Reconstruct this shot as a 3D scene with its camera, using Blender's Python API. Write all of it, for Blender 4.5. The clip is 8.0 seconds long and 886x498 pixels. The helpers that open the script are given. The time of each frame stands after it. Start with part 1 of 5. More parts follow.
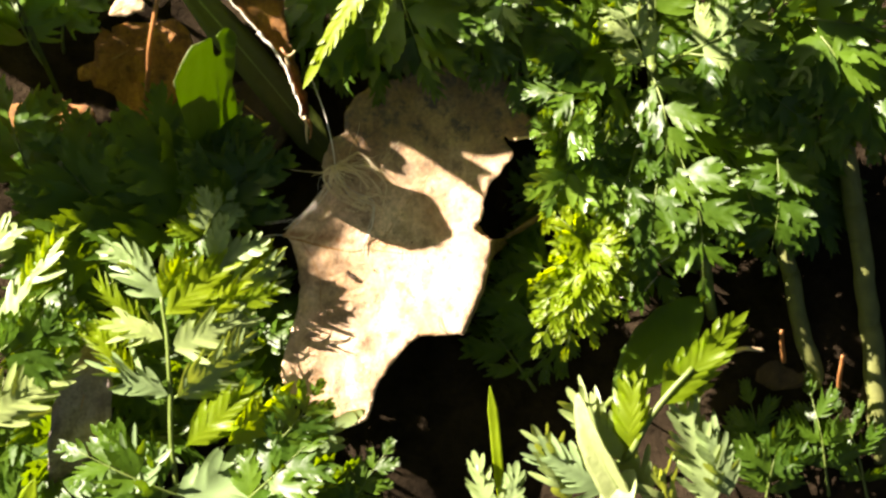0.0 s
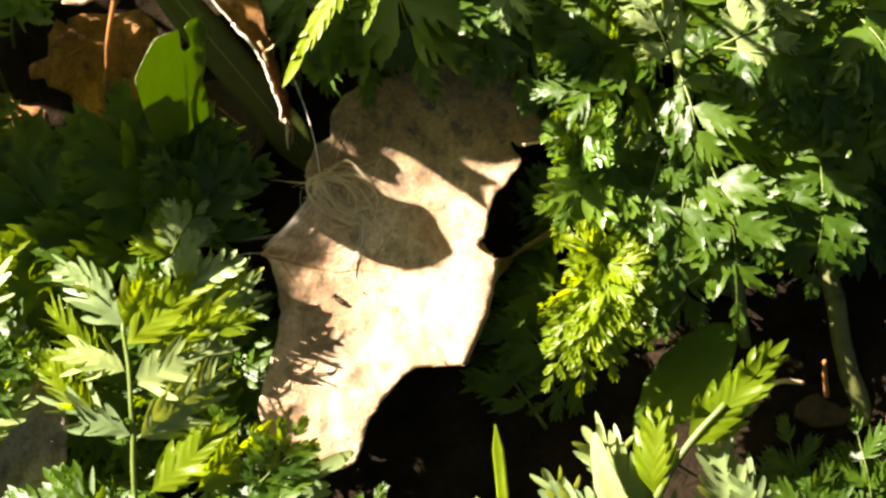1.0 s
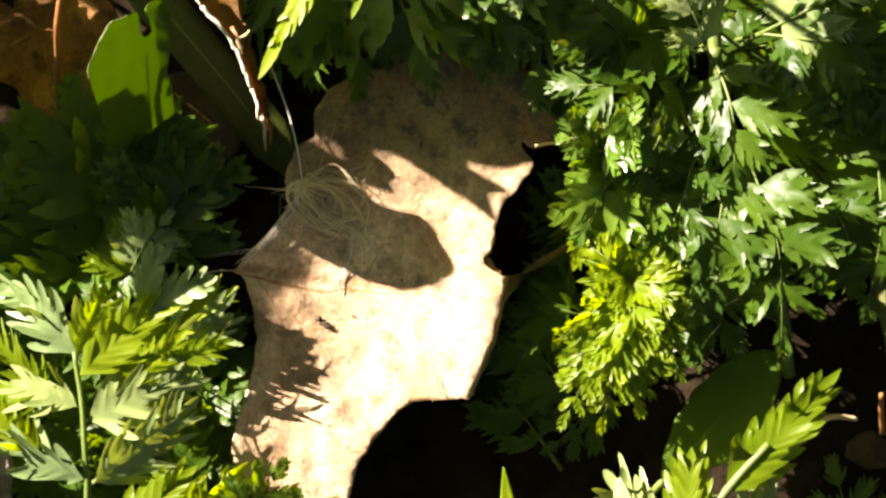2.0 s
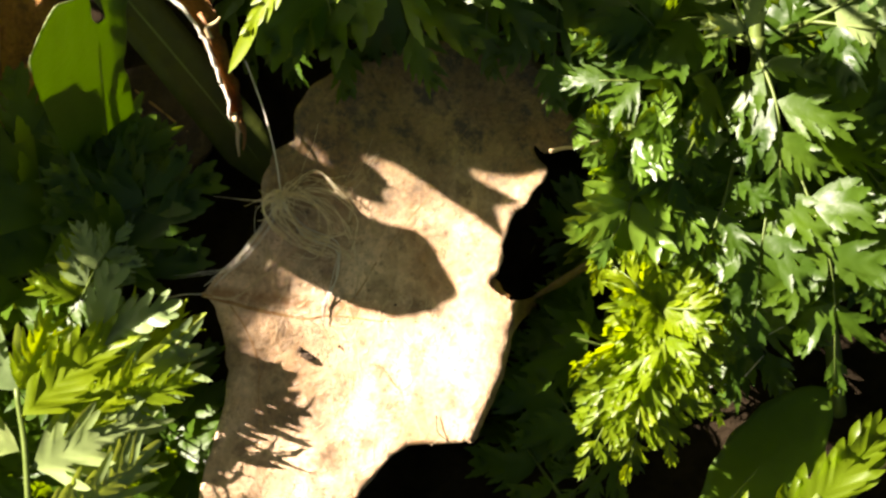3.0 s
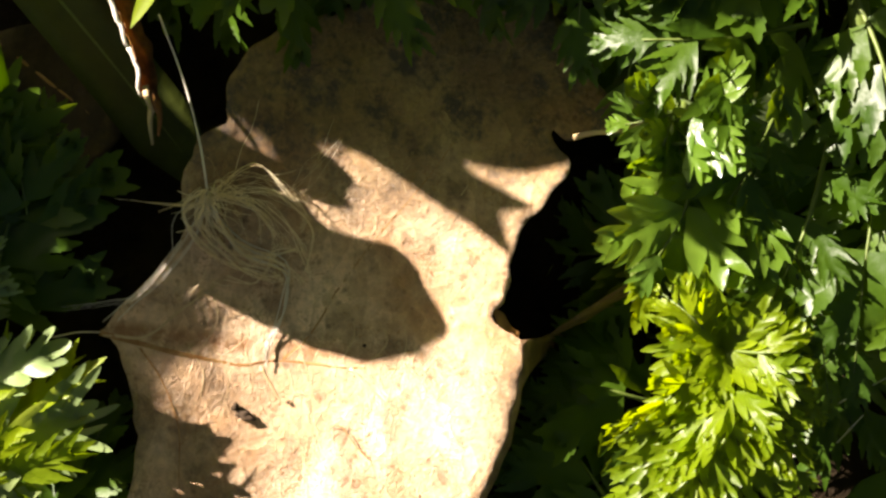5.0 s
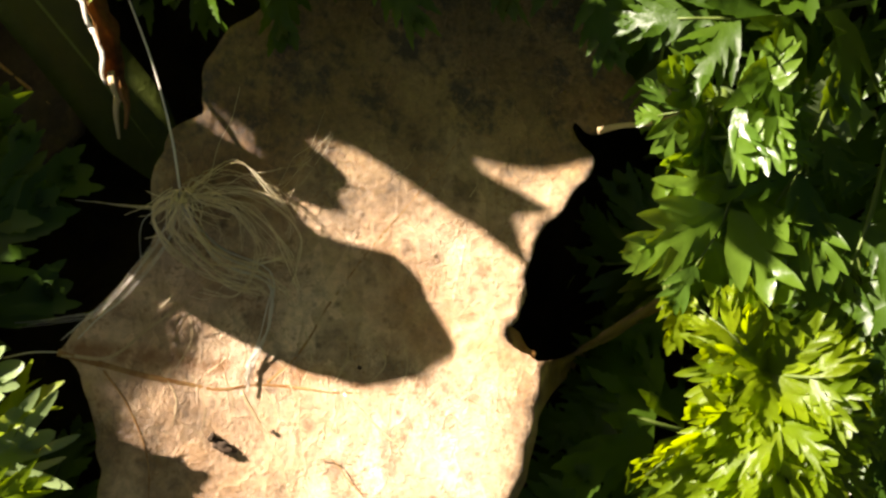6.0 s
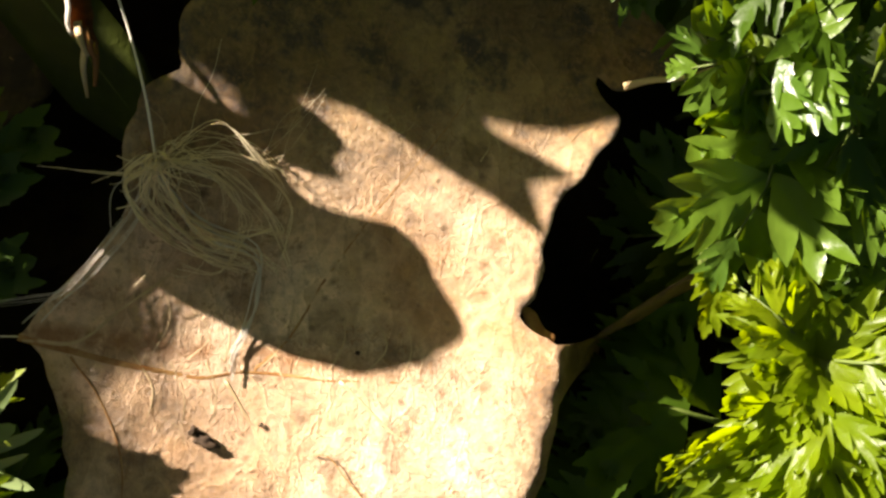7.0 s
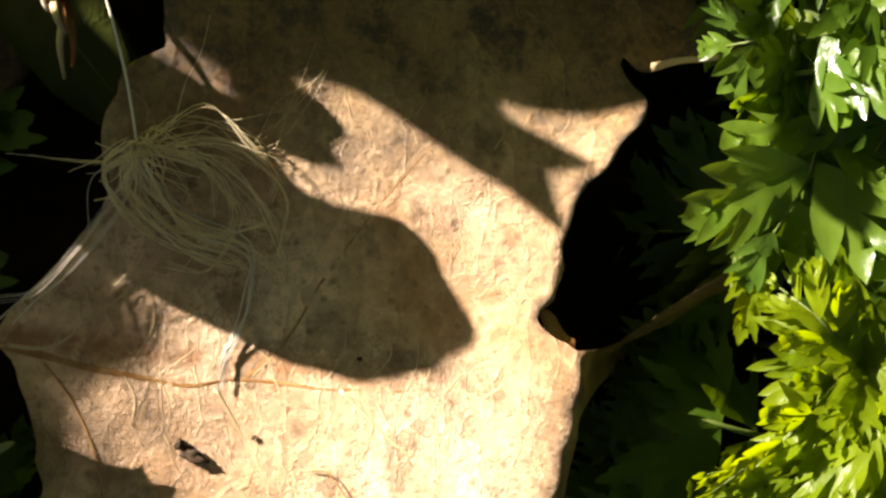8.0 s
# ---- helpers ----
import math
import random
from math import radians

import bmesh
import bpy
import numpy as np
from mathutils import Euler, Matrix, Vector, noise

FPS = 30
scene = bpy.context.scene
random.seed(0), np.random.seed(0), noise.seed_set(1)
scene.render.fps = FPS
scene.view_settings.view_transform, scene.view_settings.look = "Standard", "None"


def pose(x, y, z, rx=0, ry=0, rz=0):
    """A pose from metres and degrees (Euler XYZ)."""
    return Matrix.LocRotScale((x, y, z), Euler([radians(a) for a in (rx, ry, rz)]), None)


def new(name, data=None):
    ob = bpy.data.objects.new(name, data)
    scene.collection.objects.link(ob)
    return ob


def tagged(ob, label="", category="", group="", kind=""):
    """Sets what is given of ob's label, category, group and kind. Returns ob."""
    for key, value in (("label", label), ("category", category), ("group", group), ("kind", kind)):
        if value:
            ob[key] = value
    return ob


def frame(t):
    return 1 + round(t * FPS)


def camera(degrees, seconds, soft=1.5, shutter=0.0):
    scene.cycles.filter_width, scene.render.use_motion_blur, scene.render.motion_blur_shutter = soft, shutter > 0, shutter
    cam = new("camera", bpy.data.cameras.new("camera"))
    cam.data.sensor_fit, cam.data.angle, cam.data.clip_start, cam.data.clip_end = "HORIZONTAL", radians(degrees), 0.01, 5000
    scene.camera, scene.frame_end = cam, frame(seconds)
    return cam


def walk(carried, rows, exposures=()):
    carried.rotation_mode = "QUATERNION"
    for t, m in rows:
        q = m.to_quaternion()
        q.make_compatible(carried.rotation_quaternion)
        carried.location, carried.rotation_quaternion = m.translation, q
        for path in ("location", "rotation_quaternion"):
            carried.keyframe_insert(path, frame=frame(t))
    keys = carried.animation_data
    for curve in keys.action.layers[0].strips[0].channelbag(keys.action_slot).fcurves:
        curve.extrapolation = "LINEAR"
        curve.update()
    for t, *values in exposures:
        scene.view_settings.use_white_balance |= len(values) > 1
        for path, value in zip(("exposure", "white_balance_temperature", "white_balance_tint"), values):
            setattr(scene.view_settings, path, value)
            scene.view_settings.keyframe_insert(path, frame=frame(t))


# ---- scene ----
MM = 0.001
# The bank on which everything lies: x along it, y up it, z out of it towards the viewer.
BANK = pose(0, 0, 0.03, 22, 0, 0)

cam = camera(18.0, 8.0, soft=2.6)
# seconds; millimetres over the bank; degrees
PATH = [
    (0.0, -0.00, -0.01, 429.01, -0.001, -0.002, 0.000),
    (0.5, -0.24, 0.77, 402.40, 0.117, -0.032, 0.095),
    (1.0, -0.42, 1.55, 379.25, 0.172, -0.089, -0.052),
    (1.5, -0.51, 2.33, 354.01, 0.212, -0.102, -0.045),
    (3.0, -0.45, 4.55, 286.65, 0.435, -0.108, 0.024),
    (3.5, -0.31, 5.12, 264.84, 0.544, -0.178, 0.065),
    (4.0, -0.07, 5.53, 246.89, 0.582, -0.231, -0.001),
    (4.5, 0.23, 5.80, 227.89, 0.564, -0.231, -0.043),
    (6.0, 1.23, 6.33, 185.81, 0.795, 0.146, 0.077),
    (6.5, 1.62, 6.39, 174.40, 0.613, 0.362, 0.042),
    (7.0, 2.06, 6.37, 165.79, 0.276, 0.609, -0.087),
    (7.5, 2.55, 6.30, 157.59, 0.324, 0.924, -0.063),
    (8.0, 3.06, 6.21, 151.31, 0.289, 1.250, 0.005),
]
walk(cam, [(t, BANK @ pose(x * MM, y * MM, z * MM, rx, ry, rz)) for t, x, y, z, rx, ry, rz in PATH],
     exposures=[(0.0, 2.78, 7800, 12), (3.0, 2.56, 7800, 12), (8.0, 2.0, 7800, 12)])

# ---- light ----
SUN = (BANK.to_3x3() @ Vector((-0.716, 0.511, 0.477))).normalized()
world = bpy.data.worlds.new("sky")
scene.world = world
world.use_nodes = True
sky = world.node_tree.nodes.new("ShaderNodeTexSky")
sky.sky_type = "NISHITA"
sky.sun_disc = False
sky.air_density, sky.dust_density, sky.ozone_density = 0.2, 1.2, 0.0
sky.sun_elevation = math.asin(SUN.z)
sky.sun_rotation = math.atan2(SUN.x, SUN.y)
background = world.node_tree.nodes["Background"]
background.inputs["Strength"].default_value = 0.033
# light from above comes past green foliage
leafy = world.node_tree.nodes.new("ShaderNodeMix")
leafy.data_type, leafy.blend_type = "RGBA", "MULTIPLY"
leafy.inputs[0].default_value, leafy.inputs[7].default_value = 1.0, (0.88, 1.0, 0.77, 1)
world.node_tree.links.new(sky.outputs[0], leafy.inputs[6])
world.node_tree.links.new(leafy.outputs[2], background.inputs[0])
sun_data = bpy.data.lights.new("sun", "SUN")
sun_data.energy, sun_data.angle, sun_data.color = 5.0, radians(0.5), (1.0, 0.945, 0.95)
sun = new("sun", sun_data)
sun.matrix_world = Matrix.Translation((0, 0, 2)) @ SUN.to_track_quat("Z", "Y").to_matrix().to_4x4()

# ---- materials ----
def shader(name):
    mat = bpy.data.materials.new(name)
    mat.use_nodes = True
    tree = mat.node_tree
    return mat, tree, tree.nodes["Principled BSDF"], tree.nodes["Material Output"]


def node(tree, kind, **values):
    made = tree.nodes.new("ShaderNode" + kind)
    for key, value in values.items():
        made.inputs[key.replace("_", " ")].default_value = value
    return made


def spots(tree, per_mm, detail=4.0, rough=0.6, stretch=(1, 1, 1)):
    """Noise in the thing's own millimetres."""
    where = tree.nodes.new("ShaderNodeTexCoord")
    size = tree.nodes.new("ShaderNodeMapping")
    size.inputs["Scale"].default_value = [1000 * per_mm * s for s in stretch]
    tree.links.new(where.outputs["Object"], size.inputs["Vector"])
    tex = node(tree, "TexNoise", Scale=1.0, Detail=detail, Roughness=rough)
    tree.links.new(size.outputs[0], tex.inputs["Vector"])
    return tex.outputs["Fac"]


def ramp(tree, fac, *stops):
    made = tree.nodes.new("ShaderNodeValToRGB")
    bar = made.color_ramp
    while len(bar.elements) < len(stops):
        bar.elements.new(0.5)
    for element, (place, colour) in zip(bar.elements, stops):
        element.position, element.color = place, (*colour, 1)
    tree.links.new(fac, made.inputs[0])
    return made.outputs[0]


def blend(tree, fac, a, b, kind="MIX"):
    made = tree.nodes.new("ShaderNodeMix")
    made.data_type, made.blend_type = "RGBA", kind
    for value, socket in ((fac, made.inputs[0]), (a, made.inputs[6]), (b, made.inputs[7])):
        if isinstance(value, (float, int)):
            socket.default_value = value
        elif isinstance(value, tuple):
            socket.default_value = (*value, 1)
        else:
            tree.links.new(value, socket)
    return made.outputs[2]


def relief(tree, bsdf, height, strength, depth_mm):
    made = node(tree, "Bump", Strength=strength, Distance=depth_mm * MM)
    tree.links.new(height, made.inputs["Height"])
    tree.links.new(made.outputs[0], bsdf.inputs["Normal"])
    return made.outputs[0]


def thin(tree, bsdf, out, glow, amount):
    """Lets some light through a thin blade."""
    through_it = tree.nodes.new("ShaderNodeBsdfTranslucent")
    if isinstance(glow, tuple):
        through_it.inputs[0].default_value = (*glow, 1)
    else:
        tree.links.new(glow, through_it.inputs[0])
    mixed = node(tree, "MixShader", Fac=amount)
    tree.links.new(bsdf.outputs[0], mixed.inputs[1])
    tree.links.new(through_it.outputs[0], mixed.inputs[2])
    tree.links.new(mixed.outputs[0], out.inputs[0])


def green(name, dark, light, glow, rough=0.42, amount=0.30):
    """A living leaf: two greens, differing from leaflet to leaflet, glossy and thin."""
    mat, tree, bsdf, out = shader(name)
    each = tree.nodes.new("ShaderNodeObjectInfo")
    isle = tree.nodes.new("ShaderNodeNewGeometry")
    grain = spots(tree, 0.7, 5, 0.65)
    base = ramp(tree, grain, (0.3, dark), (0.7, light))
    vary = ramp(tree, each.outputs["Random"], (0.0, (0.72, 0.78, 0.8)), (1.0, (1.2, 1.1, 0.9)))
    vary2 = ramp(tree, isle.outputs["Random Per Island"], (0.0, (0.8, 0.84, 0.85)), (1.0, (1.12, 1.1, 1.0)))
    colour = blend(tree, 1.0, blend(tree, 1.0, base, vary, "MULTIPLY"), vary2, "MULTIPLY")
    tree.links.new(colour, bsdf.inputs["Base Color"])
    bsdf.inputs["Roughness"].default_value = rough
    bsdf.inputs["Specular IOR Level"].default_value = 0.32
    relief(tree, bsdf, spots(tree, 1.4, 5, 0.65), 0.6, 0.25)
    tint = blend(tree, 1.0, glow, vary, "MULTIPLY")
    thin(tree, bsdf, out, tint, amount)
    return mat


def withered(name, pale, tan, dark, amount=0.18, rough=0.62, veins=0.4, shine=0.4, shade_and_stain=False):
    """A dead leaf: mottled tan with brown stains, dark specks and a net of fine veins."""
    mat, tree, bsdf, out = shader(name)
    wide = spots(tree, 0.09, 5)
    fine = spots(tree, 1.6, 6, 0.75)
    colour = ramp(tree, wide, (0.36, tan), (0.62, pale))
    stain = ramp(tree, spots(tree, 0.22, 6, 0.65), (0.50, (0, 0, 0)), (0.66, (1, 1, 1)))
    colour = blend(tree, blend(tree, 1.0, stain, (0.6, 0.6, 0.6), "MULTIPLY"), colour, dark)
    colour = blend(tree, 0.75, colour, ramp(tree, fine, (0.3, (0.45, 0.42, 0.4)), (0.7, (1.25, 1.22, 1.2))), "MULTIPLY")
    where = tree.nodes.new("ShaderNodeTexCoord")
    size = tree.nodes.new("ShaderNodeMapping")
    size.inputs["Scale"].default_value = (1000, 1000, 1000)
    tree.links.new(where.outputs["Object"], size.inputs[0])
    net = tree.nodes.new("ShaderNodeTexVoronoi")
    net.feature = "DISTANCE_TO_EDGE"
    net.inputs["Scale"].default_value = 0.5
    bent = node(tree, "VectorMath")
    bent.operation = "ADD"
    wobble = node(tree, "TexNoise", Scale=0.5, Detail=3.0)
    tree.links.new(size.outputs[0], wobble.inputs["Vector"])
    long = tree.nodes.new("ShaderNodeMapping")
    long.inputs["Scale"].default_value = (1.35, 0.5, 1)
    long.inputs["Rotation"].default_value = (0, 0, 0.12)
    tree.links.new(size.outputs[0], long.inputs[0])
    tree.links.new(long.outputs[0], bent.inputs[0])
    tree.links.new(wobble.outputs["Color"], bent.inputs[1])
    tree.links.new(bent.outputs[0], net.inputs["Vector"])
    lines = ramp(tree, net.outputs["Distance"], (0.0, (1, 1, 1)), (0.045, (0, 0, 0)))
    speck = tree.nodes.new("ShaderNodeTexVoronoi")
    speck.inputs["Scale"].default_value = 0.8
    tree.links.new(size.outputs[0], speck.inputs["Vector"])
    dots = ramp(tree, speck.outputs["Distance"], (0.08, (1, 1, 1)), (0.22, (0, 0, 0)))
    colour = blend(tree, blend(tree, 1.0, dots, (0.5, 0.5, 0.5), "MULTIPLY"), colour, dark)
    colour = blend(tree, blend(tree, 1.0, lines, (0.10 * veins, 0.10 * veins, 0.10 * veins), "MULTIPLY"), colour, pale)
    crack = tree.nodes.new("ShaderNodeTexVoronoi")
    crack.feature = "DISTANCE_TO_EDGE"
    crack.inputs["Scale"].default_value = 1.1
    tree.links.new(bent.outputs[0], crack.inputs["Vector"])
    thread = ramp(tree, crack.outputs["Distance"], (0.0, (1, 1, 1)), (0.05, (0, 0, 0)))
    patch = ramp(tree, spots(tree, 0.28, 4, 0.7), (0.48, (0, 0, 0)), (0.60, (0.6 * veins, 0.6 * veins, 0.6 * veins)))
    colour = blend(tree, blend(tree, 1.0, thread, patch, "MULTIPLY"), colour, dark)
    cell = tree.nodes.new("ShaderNodeTexVoronoi")
    cell.inputs["Scale"].default_value = 0.5
    tree.links.new(bent.outputs[0], cell.inputs["Vector"])
    split = tree.nodes.new("ShaderNodeSeparateColor")
    tree.links.new(cell.outputs["Color"], split.inputs[0])
    colour = blend(tree, 1.0, colour, ramp(tree, split.outputs[0], (0.0, (0.80, 0.77, 0.72)), (0.5, (1.0, 1.0, 1.0)), (1.0, (1.18, 1.18, 1.2))), "MULTIPLY")
    mould = ramp(tree, spots(tree, 0.42, 3, 0.6), (0.57, (0, 0, 0)), (0.66, (0.55, 0.55, 0.55)))
    colour = blend(tree, mould, colour, dark)
    if shade_and_stain:
        # olive shade painted on the upper end and unlit tongue, with black mould
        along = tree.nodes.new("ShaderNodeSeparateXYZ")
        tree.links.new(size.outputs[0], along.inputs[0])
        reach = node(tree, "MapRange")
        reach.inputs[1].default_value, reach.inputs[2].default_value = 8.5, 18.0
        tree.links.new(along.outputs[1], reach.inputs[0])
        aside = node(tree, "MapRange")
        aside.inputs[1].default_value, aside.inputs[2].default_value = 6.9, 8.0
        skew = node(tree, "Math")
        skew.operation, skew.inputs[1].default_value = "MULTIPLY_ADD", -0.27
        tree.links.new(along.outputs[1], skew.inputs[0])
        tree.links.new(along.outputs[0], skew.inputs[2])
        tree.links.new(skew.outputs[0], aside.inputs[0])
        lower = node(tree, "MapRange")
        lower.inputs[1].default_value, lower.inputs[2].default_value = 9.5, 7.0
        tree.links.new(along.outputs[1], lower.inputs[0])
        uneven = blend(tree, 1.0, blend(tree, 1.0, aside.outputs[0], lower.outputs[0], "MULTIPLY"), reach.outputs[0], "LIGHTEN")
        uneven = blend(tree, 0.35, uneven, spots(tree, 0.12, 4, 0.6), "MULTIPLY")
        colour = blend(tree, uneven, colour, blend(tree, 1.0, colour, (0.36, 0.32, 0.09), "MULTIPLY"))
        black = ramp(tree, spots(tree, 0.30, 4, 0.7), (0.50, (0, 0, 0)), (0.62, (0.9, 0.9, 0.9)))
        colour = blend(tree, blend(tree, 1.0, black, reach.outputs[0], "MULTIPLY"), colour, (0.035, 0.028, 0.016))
        # an orange-brown stain follows the midrib and fades along it
        line = node(tree, "Math")
        line.operation, line.inputs[1].default_value = "MULTIPLY_ADD", 0.117
        tree.links.new(along.outputs[0], line.inputs[0])
        tree.links.new(along.outputs[1], line.inputs[2])
        away = node(tree, "Math")
        away.operation, away.inputs[1].default_value = "ADD", 0.45
        tree.links.new(line.outputs[0], away.inputs[0])
        off = node(tree, "Math")
        off.operation = "ABSOLUTE"
        tree.links.new(away.outputs[0], off.inputs[0])
        band = node(tree, "MapRange")
        band.inputs[1].default_value, band.inputs[2].default_value = 1.0, 0.25
        tree.links.new(off.outputs[0], band.inputs[0])
        fade = node(tree, "MapRange")
        fade.inputs[1].default_value, fade.inputs[2].default_value = 0.0, -8.0
        tree.links.new(along.outputs[0], fade.inputs[0])
        soak = blend(tree, 1.0, blend(tree, 1.0, band.outputs[0], fade.outputs[0], "MULTIPLY"), ramp(tree, spots(tree, 0.9, 5, 0.7), (0.32, (0.1, 0.1, 0.1)), (0.58, (0.85, 0.85, 0.85))), "MULTIPLY")
        colour = blend(tree, soak, colour, (0.26, 0.105, 0.022))
        # brown flecks in loose patches
        fleck = ramp(tree, spots(tree, 3.2, 3, 0.6), (0.53, (0, 0, 0)), (0.60, (0.75, 0.75, 0.75)))
        loose = ramp(tree, spots(tree, 0.26, 5, 0.7), (0.44, (0.08, 0.08, 0.08)), (0.58, (1, 1, 1)))
        colour = blend(tree, blend(tree, 1.0, fleck, loose, "MULTIPLY"), colour, (0.27, 0.14, 0.05))
    tree.links.new(colour, bsdf.inputs["Base Color"])
    bsdf.inputs["Roughness"].default_value = rough
    bsdf.inputs["Specular IOR Level"].default_value = shine
    high = tree.nodes.new("ShaderNodeMath")
    high.operation = "ADD"
    half = tree.nodes.new("ShaderNodeMath")
    half.operation, half.inputs[1].default_value = "MULTIPLY", 0.11 * veins
    tree.links.new(lines, half.inputs[0])
    tree.links.new(half.outputs[0], high.inputs[0])
    tree.links.new(fine, high.inputs[1])
    relief(tree, bsdf, high.outputs[0], 0.8, 0.45)
    thin(tree, bsdf, out, colour, amount)
    return mat


def fibre(name, a, b, rough=0.4, amount=0.25, per_mm=0.4):
    mat, tree, bsdf, out = shader(name)
    colour = ramp(tree, spots(tree, per_mm), (0.3, a), (0.7, b))
    tree.links.new(colour, bsdf.inputs["Base Color"])
    bsdf.inputs["Roughness"].default_value = rough
    relief(tree, bsdf, spots(tree, 4.0, 3), 0.4, 0.08)
    thin(tree, bsdf, out, colour, amount)
    return mat


def soil():
    mat, tree, bsdf, out = shader("soil")
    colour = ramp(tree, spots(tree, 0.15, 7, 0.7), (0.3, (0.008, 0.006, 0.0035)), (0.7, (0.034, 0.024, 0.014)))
    tree.links.new(colour, bsdf.inputs["Base Color"])
    bsdf.inputs["Roughness"].default_value = 0.95
    bsdf.inputs["Specular IOR Level"].default_value = 0.03
    relief(tree, bsdf, spots(tree, 0.6, 8, 0.7), 0.9, 1.5)
    return mat


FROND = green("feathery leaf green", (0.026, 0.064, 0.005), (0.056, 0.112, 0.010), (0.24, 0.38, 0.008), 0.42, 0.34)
# sun highlights are put into this paler copy of the frond green
FROND_PALE = green("feathery leaf green paled for sun", (0.15, 0.22, 0.085), (0.30, 0.39, 0.19), (0.44, 0.54, 0.06), 0.34)
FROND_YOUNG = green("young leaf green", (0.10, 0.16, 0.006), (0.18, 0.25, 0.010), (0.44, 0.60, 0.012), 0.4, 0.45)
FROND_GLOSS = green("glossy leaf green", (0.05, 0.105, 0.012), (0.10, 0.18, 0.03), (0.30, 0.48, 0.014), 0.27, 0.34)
# the sun's glare is painted in as a very pale base colour
GLARE = green("leaf green with painted glare", (0.30, 0.36, 0.16), (0.40, 0.46, 0.22), (0.40, 0.50, 0.08), 0.3, 0.3)
STALK = fibre("green stalk", (0.09, 0.14, 0.02), (0.15, 0.20, 0.045), 0.5)
BROAD = green("broad leaf green", (0.06, 0.12, 0.010), (0.10, 0.18, 0.016), (0.30, 0.41, 0.045), 0.4, 0.5)
BITTEN = green("thin lime leaf", (0.07, 0.12, 0.008), (0.09, 0.15, 0.010), (0.29, 0.42, 0.008), 0.5, 0.42)
# for the added leaves out of view; lets green through to tint their shade
CASTER = green("unseen shade leaf", (0.08, 0.12, 0.010), (0.12, 0.16, 0.016), (0.60, 0.74, 0.06), 0.45, 0.85)
BLADE = green("olive grass green", (0.045, 0.056, 0.009), (0.07, 0.085, 0.013), (0.12, 0.15, 0.012), 0.45, 0.25)
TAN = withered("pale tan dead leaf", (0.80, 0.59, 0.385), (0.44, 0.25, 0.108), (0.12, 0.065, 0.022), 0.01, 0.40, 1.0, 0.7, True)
RUST = withered("rust brown dead leaf", (0.50, 0.24, 0.06), (0.27, 0.115, 0.03), (0.06, 0.026, 0.010), 0.35, 0.5, 0.8)
GREYED = withered("greyish mauve dead leaf", (0.34, 0.28, 0.25), (0.24, 0.18, 0.17), (0.10, 0.07, 0.06), 0.1, 0.5, 0.6)
VEIN = fibre("orange brown vein", (0.26, 0.105, 0.025), (0.44, 0.26, 0.10), 0.5, 0.1, 1.1)
VEIN_PALE = fibre("pale vein", (0.46, 0.33, 0.17), (0.58, 0.44, 0.26), 0.5, 0.1)
# dark copy of the dead leaf; deep shade is put into its browns
SHADED_DEAD = withered("dead leaf darkened for shade", (0.09, 0.055, 0.028), (0.055, 0.03, 0.015), (0.02, 0.012, 0.006), 0.05)
# olive darkened in place of the shade fronds would throw on these stems
HULK = fibre("dull olive stem", (0.07, 0.08, 0.016), (0.12, 0.13, 0.03), 0.7, 0.0)
SILK = fibre("straw coloured fibre", (0.78, 0.62, 0.32), (0.97, 0.88, 0.62), 0.3, 0.15)
SILVER = fibre("silvery dry stalk", (0.66, 0.61, 0.50), (0.85, 0.81, 0.72), 0.35)
TWIG = fibre("reddish dry stalk", (0.22, 0.09, 0.03), (0.36, 0.16, 0.05), 0.5)
CRUMB = fibre("dark crumb", (0.025, 0.014, 0.006), (0.07, 0.04, 0.018), 0.9, 0.0)
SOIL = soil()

# ---- building ----
def part(name, bm, material, parent=None, label="", smooth=True):
    """Links a bmesh, drawn in millimetres, as one mesh object under a thing."""
    data = bpy.data.meshes.new(name)
    bmesh.ops.scale(bm, vec=(MM, MM, MM), verts=bm.verts)
    bm.to_mesh(data)
    bm.free()
    data.materials.append(material)
    if smooth:
        data.shade_smooth()
    ob = new(name, data)
    ob.parent = parent
    return tagged(ob, label=label)


def thing(name, place, label, category, group="", kind=""):
    """An Empty at a place on the bank, whose axes are the bank's."""
    ob = new(name)
    ob.empty_display_size = 0.002
    ob.matrix_basis = BANK @ Matrix.Translation(Vector(place) * MM)
    return tagged(ob, label, category, group, kind)


def smooth_line(points, steps):
    """A curve through the points (Catmull-Rom)."""
    pts = [Vector(p) for p in points]
    pts = [2 * pts[0] - pts[1], *pts, 2 * pts[-1] - pts[-2]]
    line = []
    for a, b, c, d in zip(pts, pts[1:], pts[2:], pts[3:]):
        for i in range(steps):
            t = i / steps
            line.append(0.5 * (2 * b + (c - a) * t + (2 * a - 5 * b + 4 * c - d) * t * t + (3 * b - a - 3 * c + d) * t ** 3))
    line.append(pts[-2].copy())
    return line


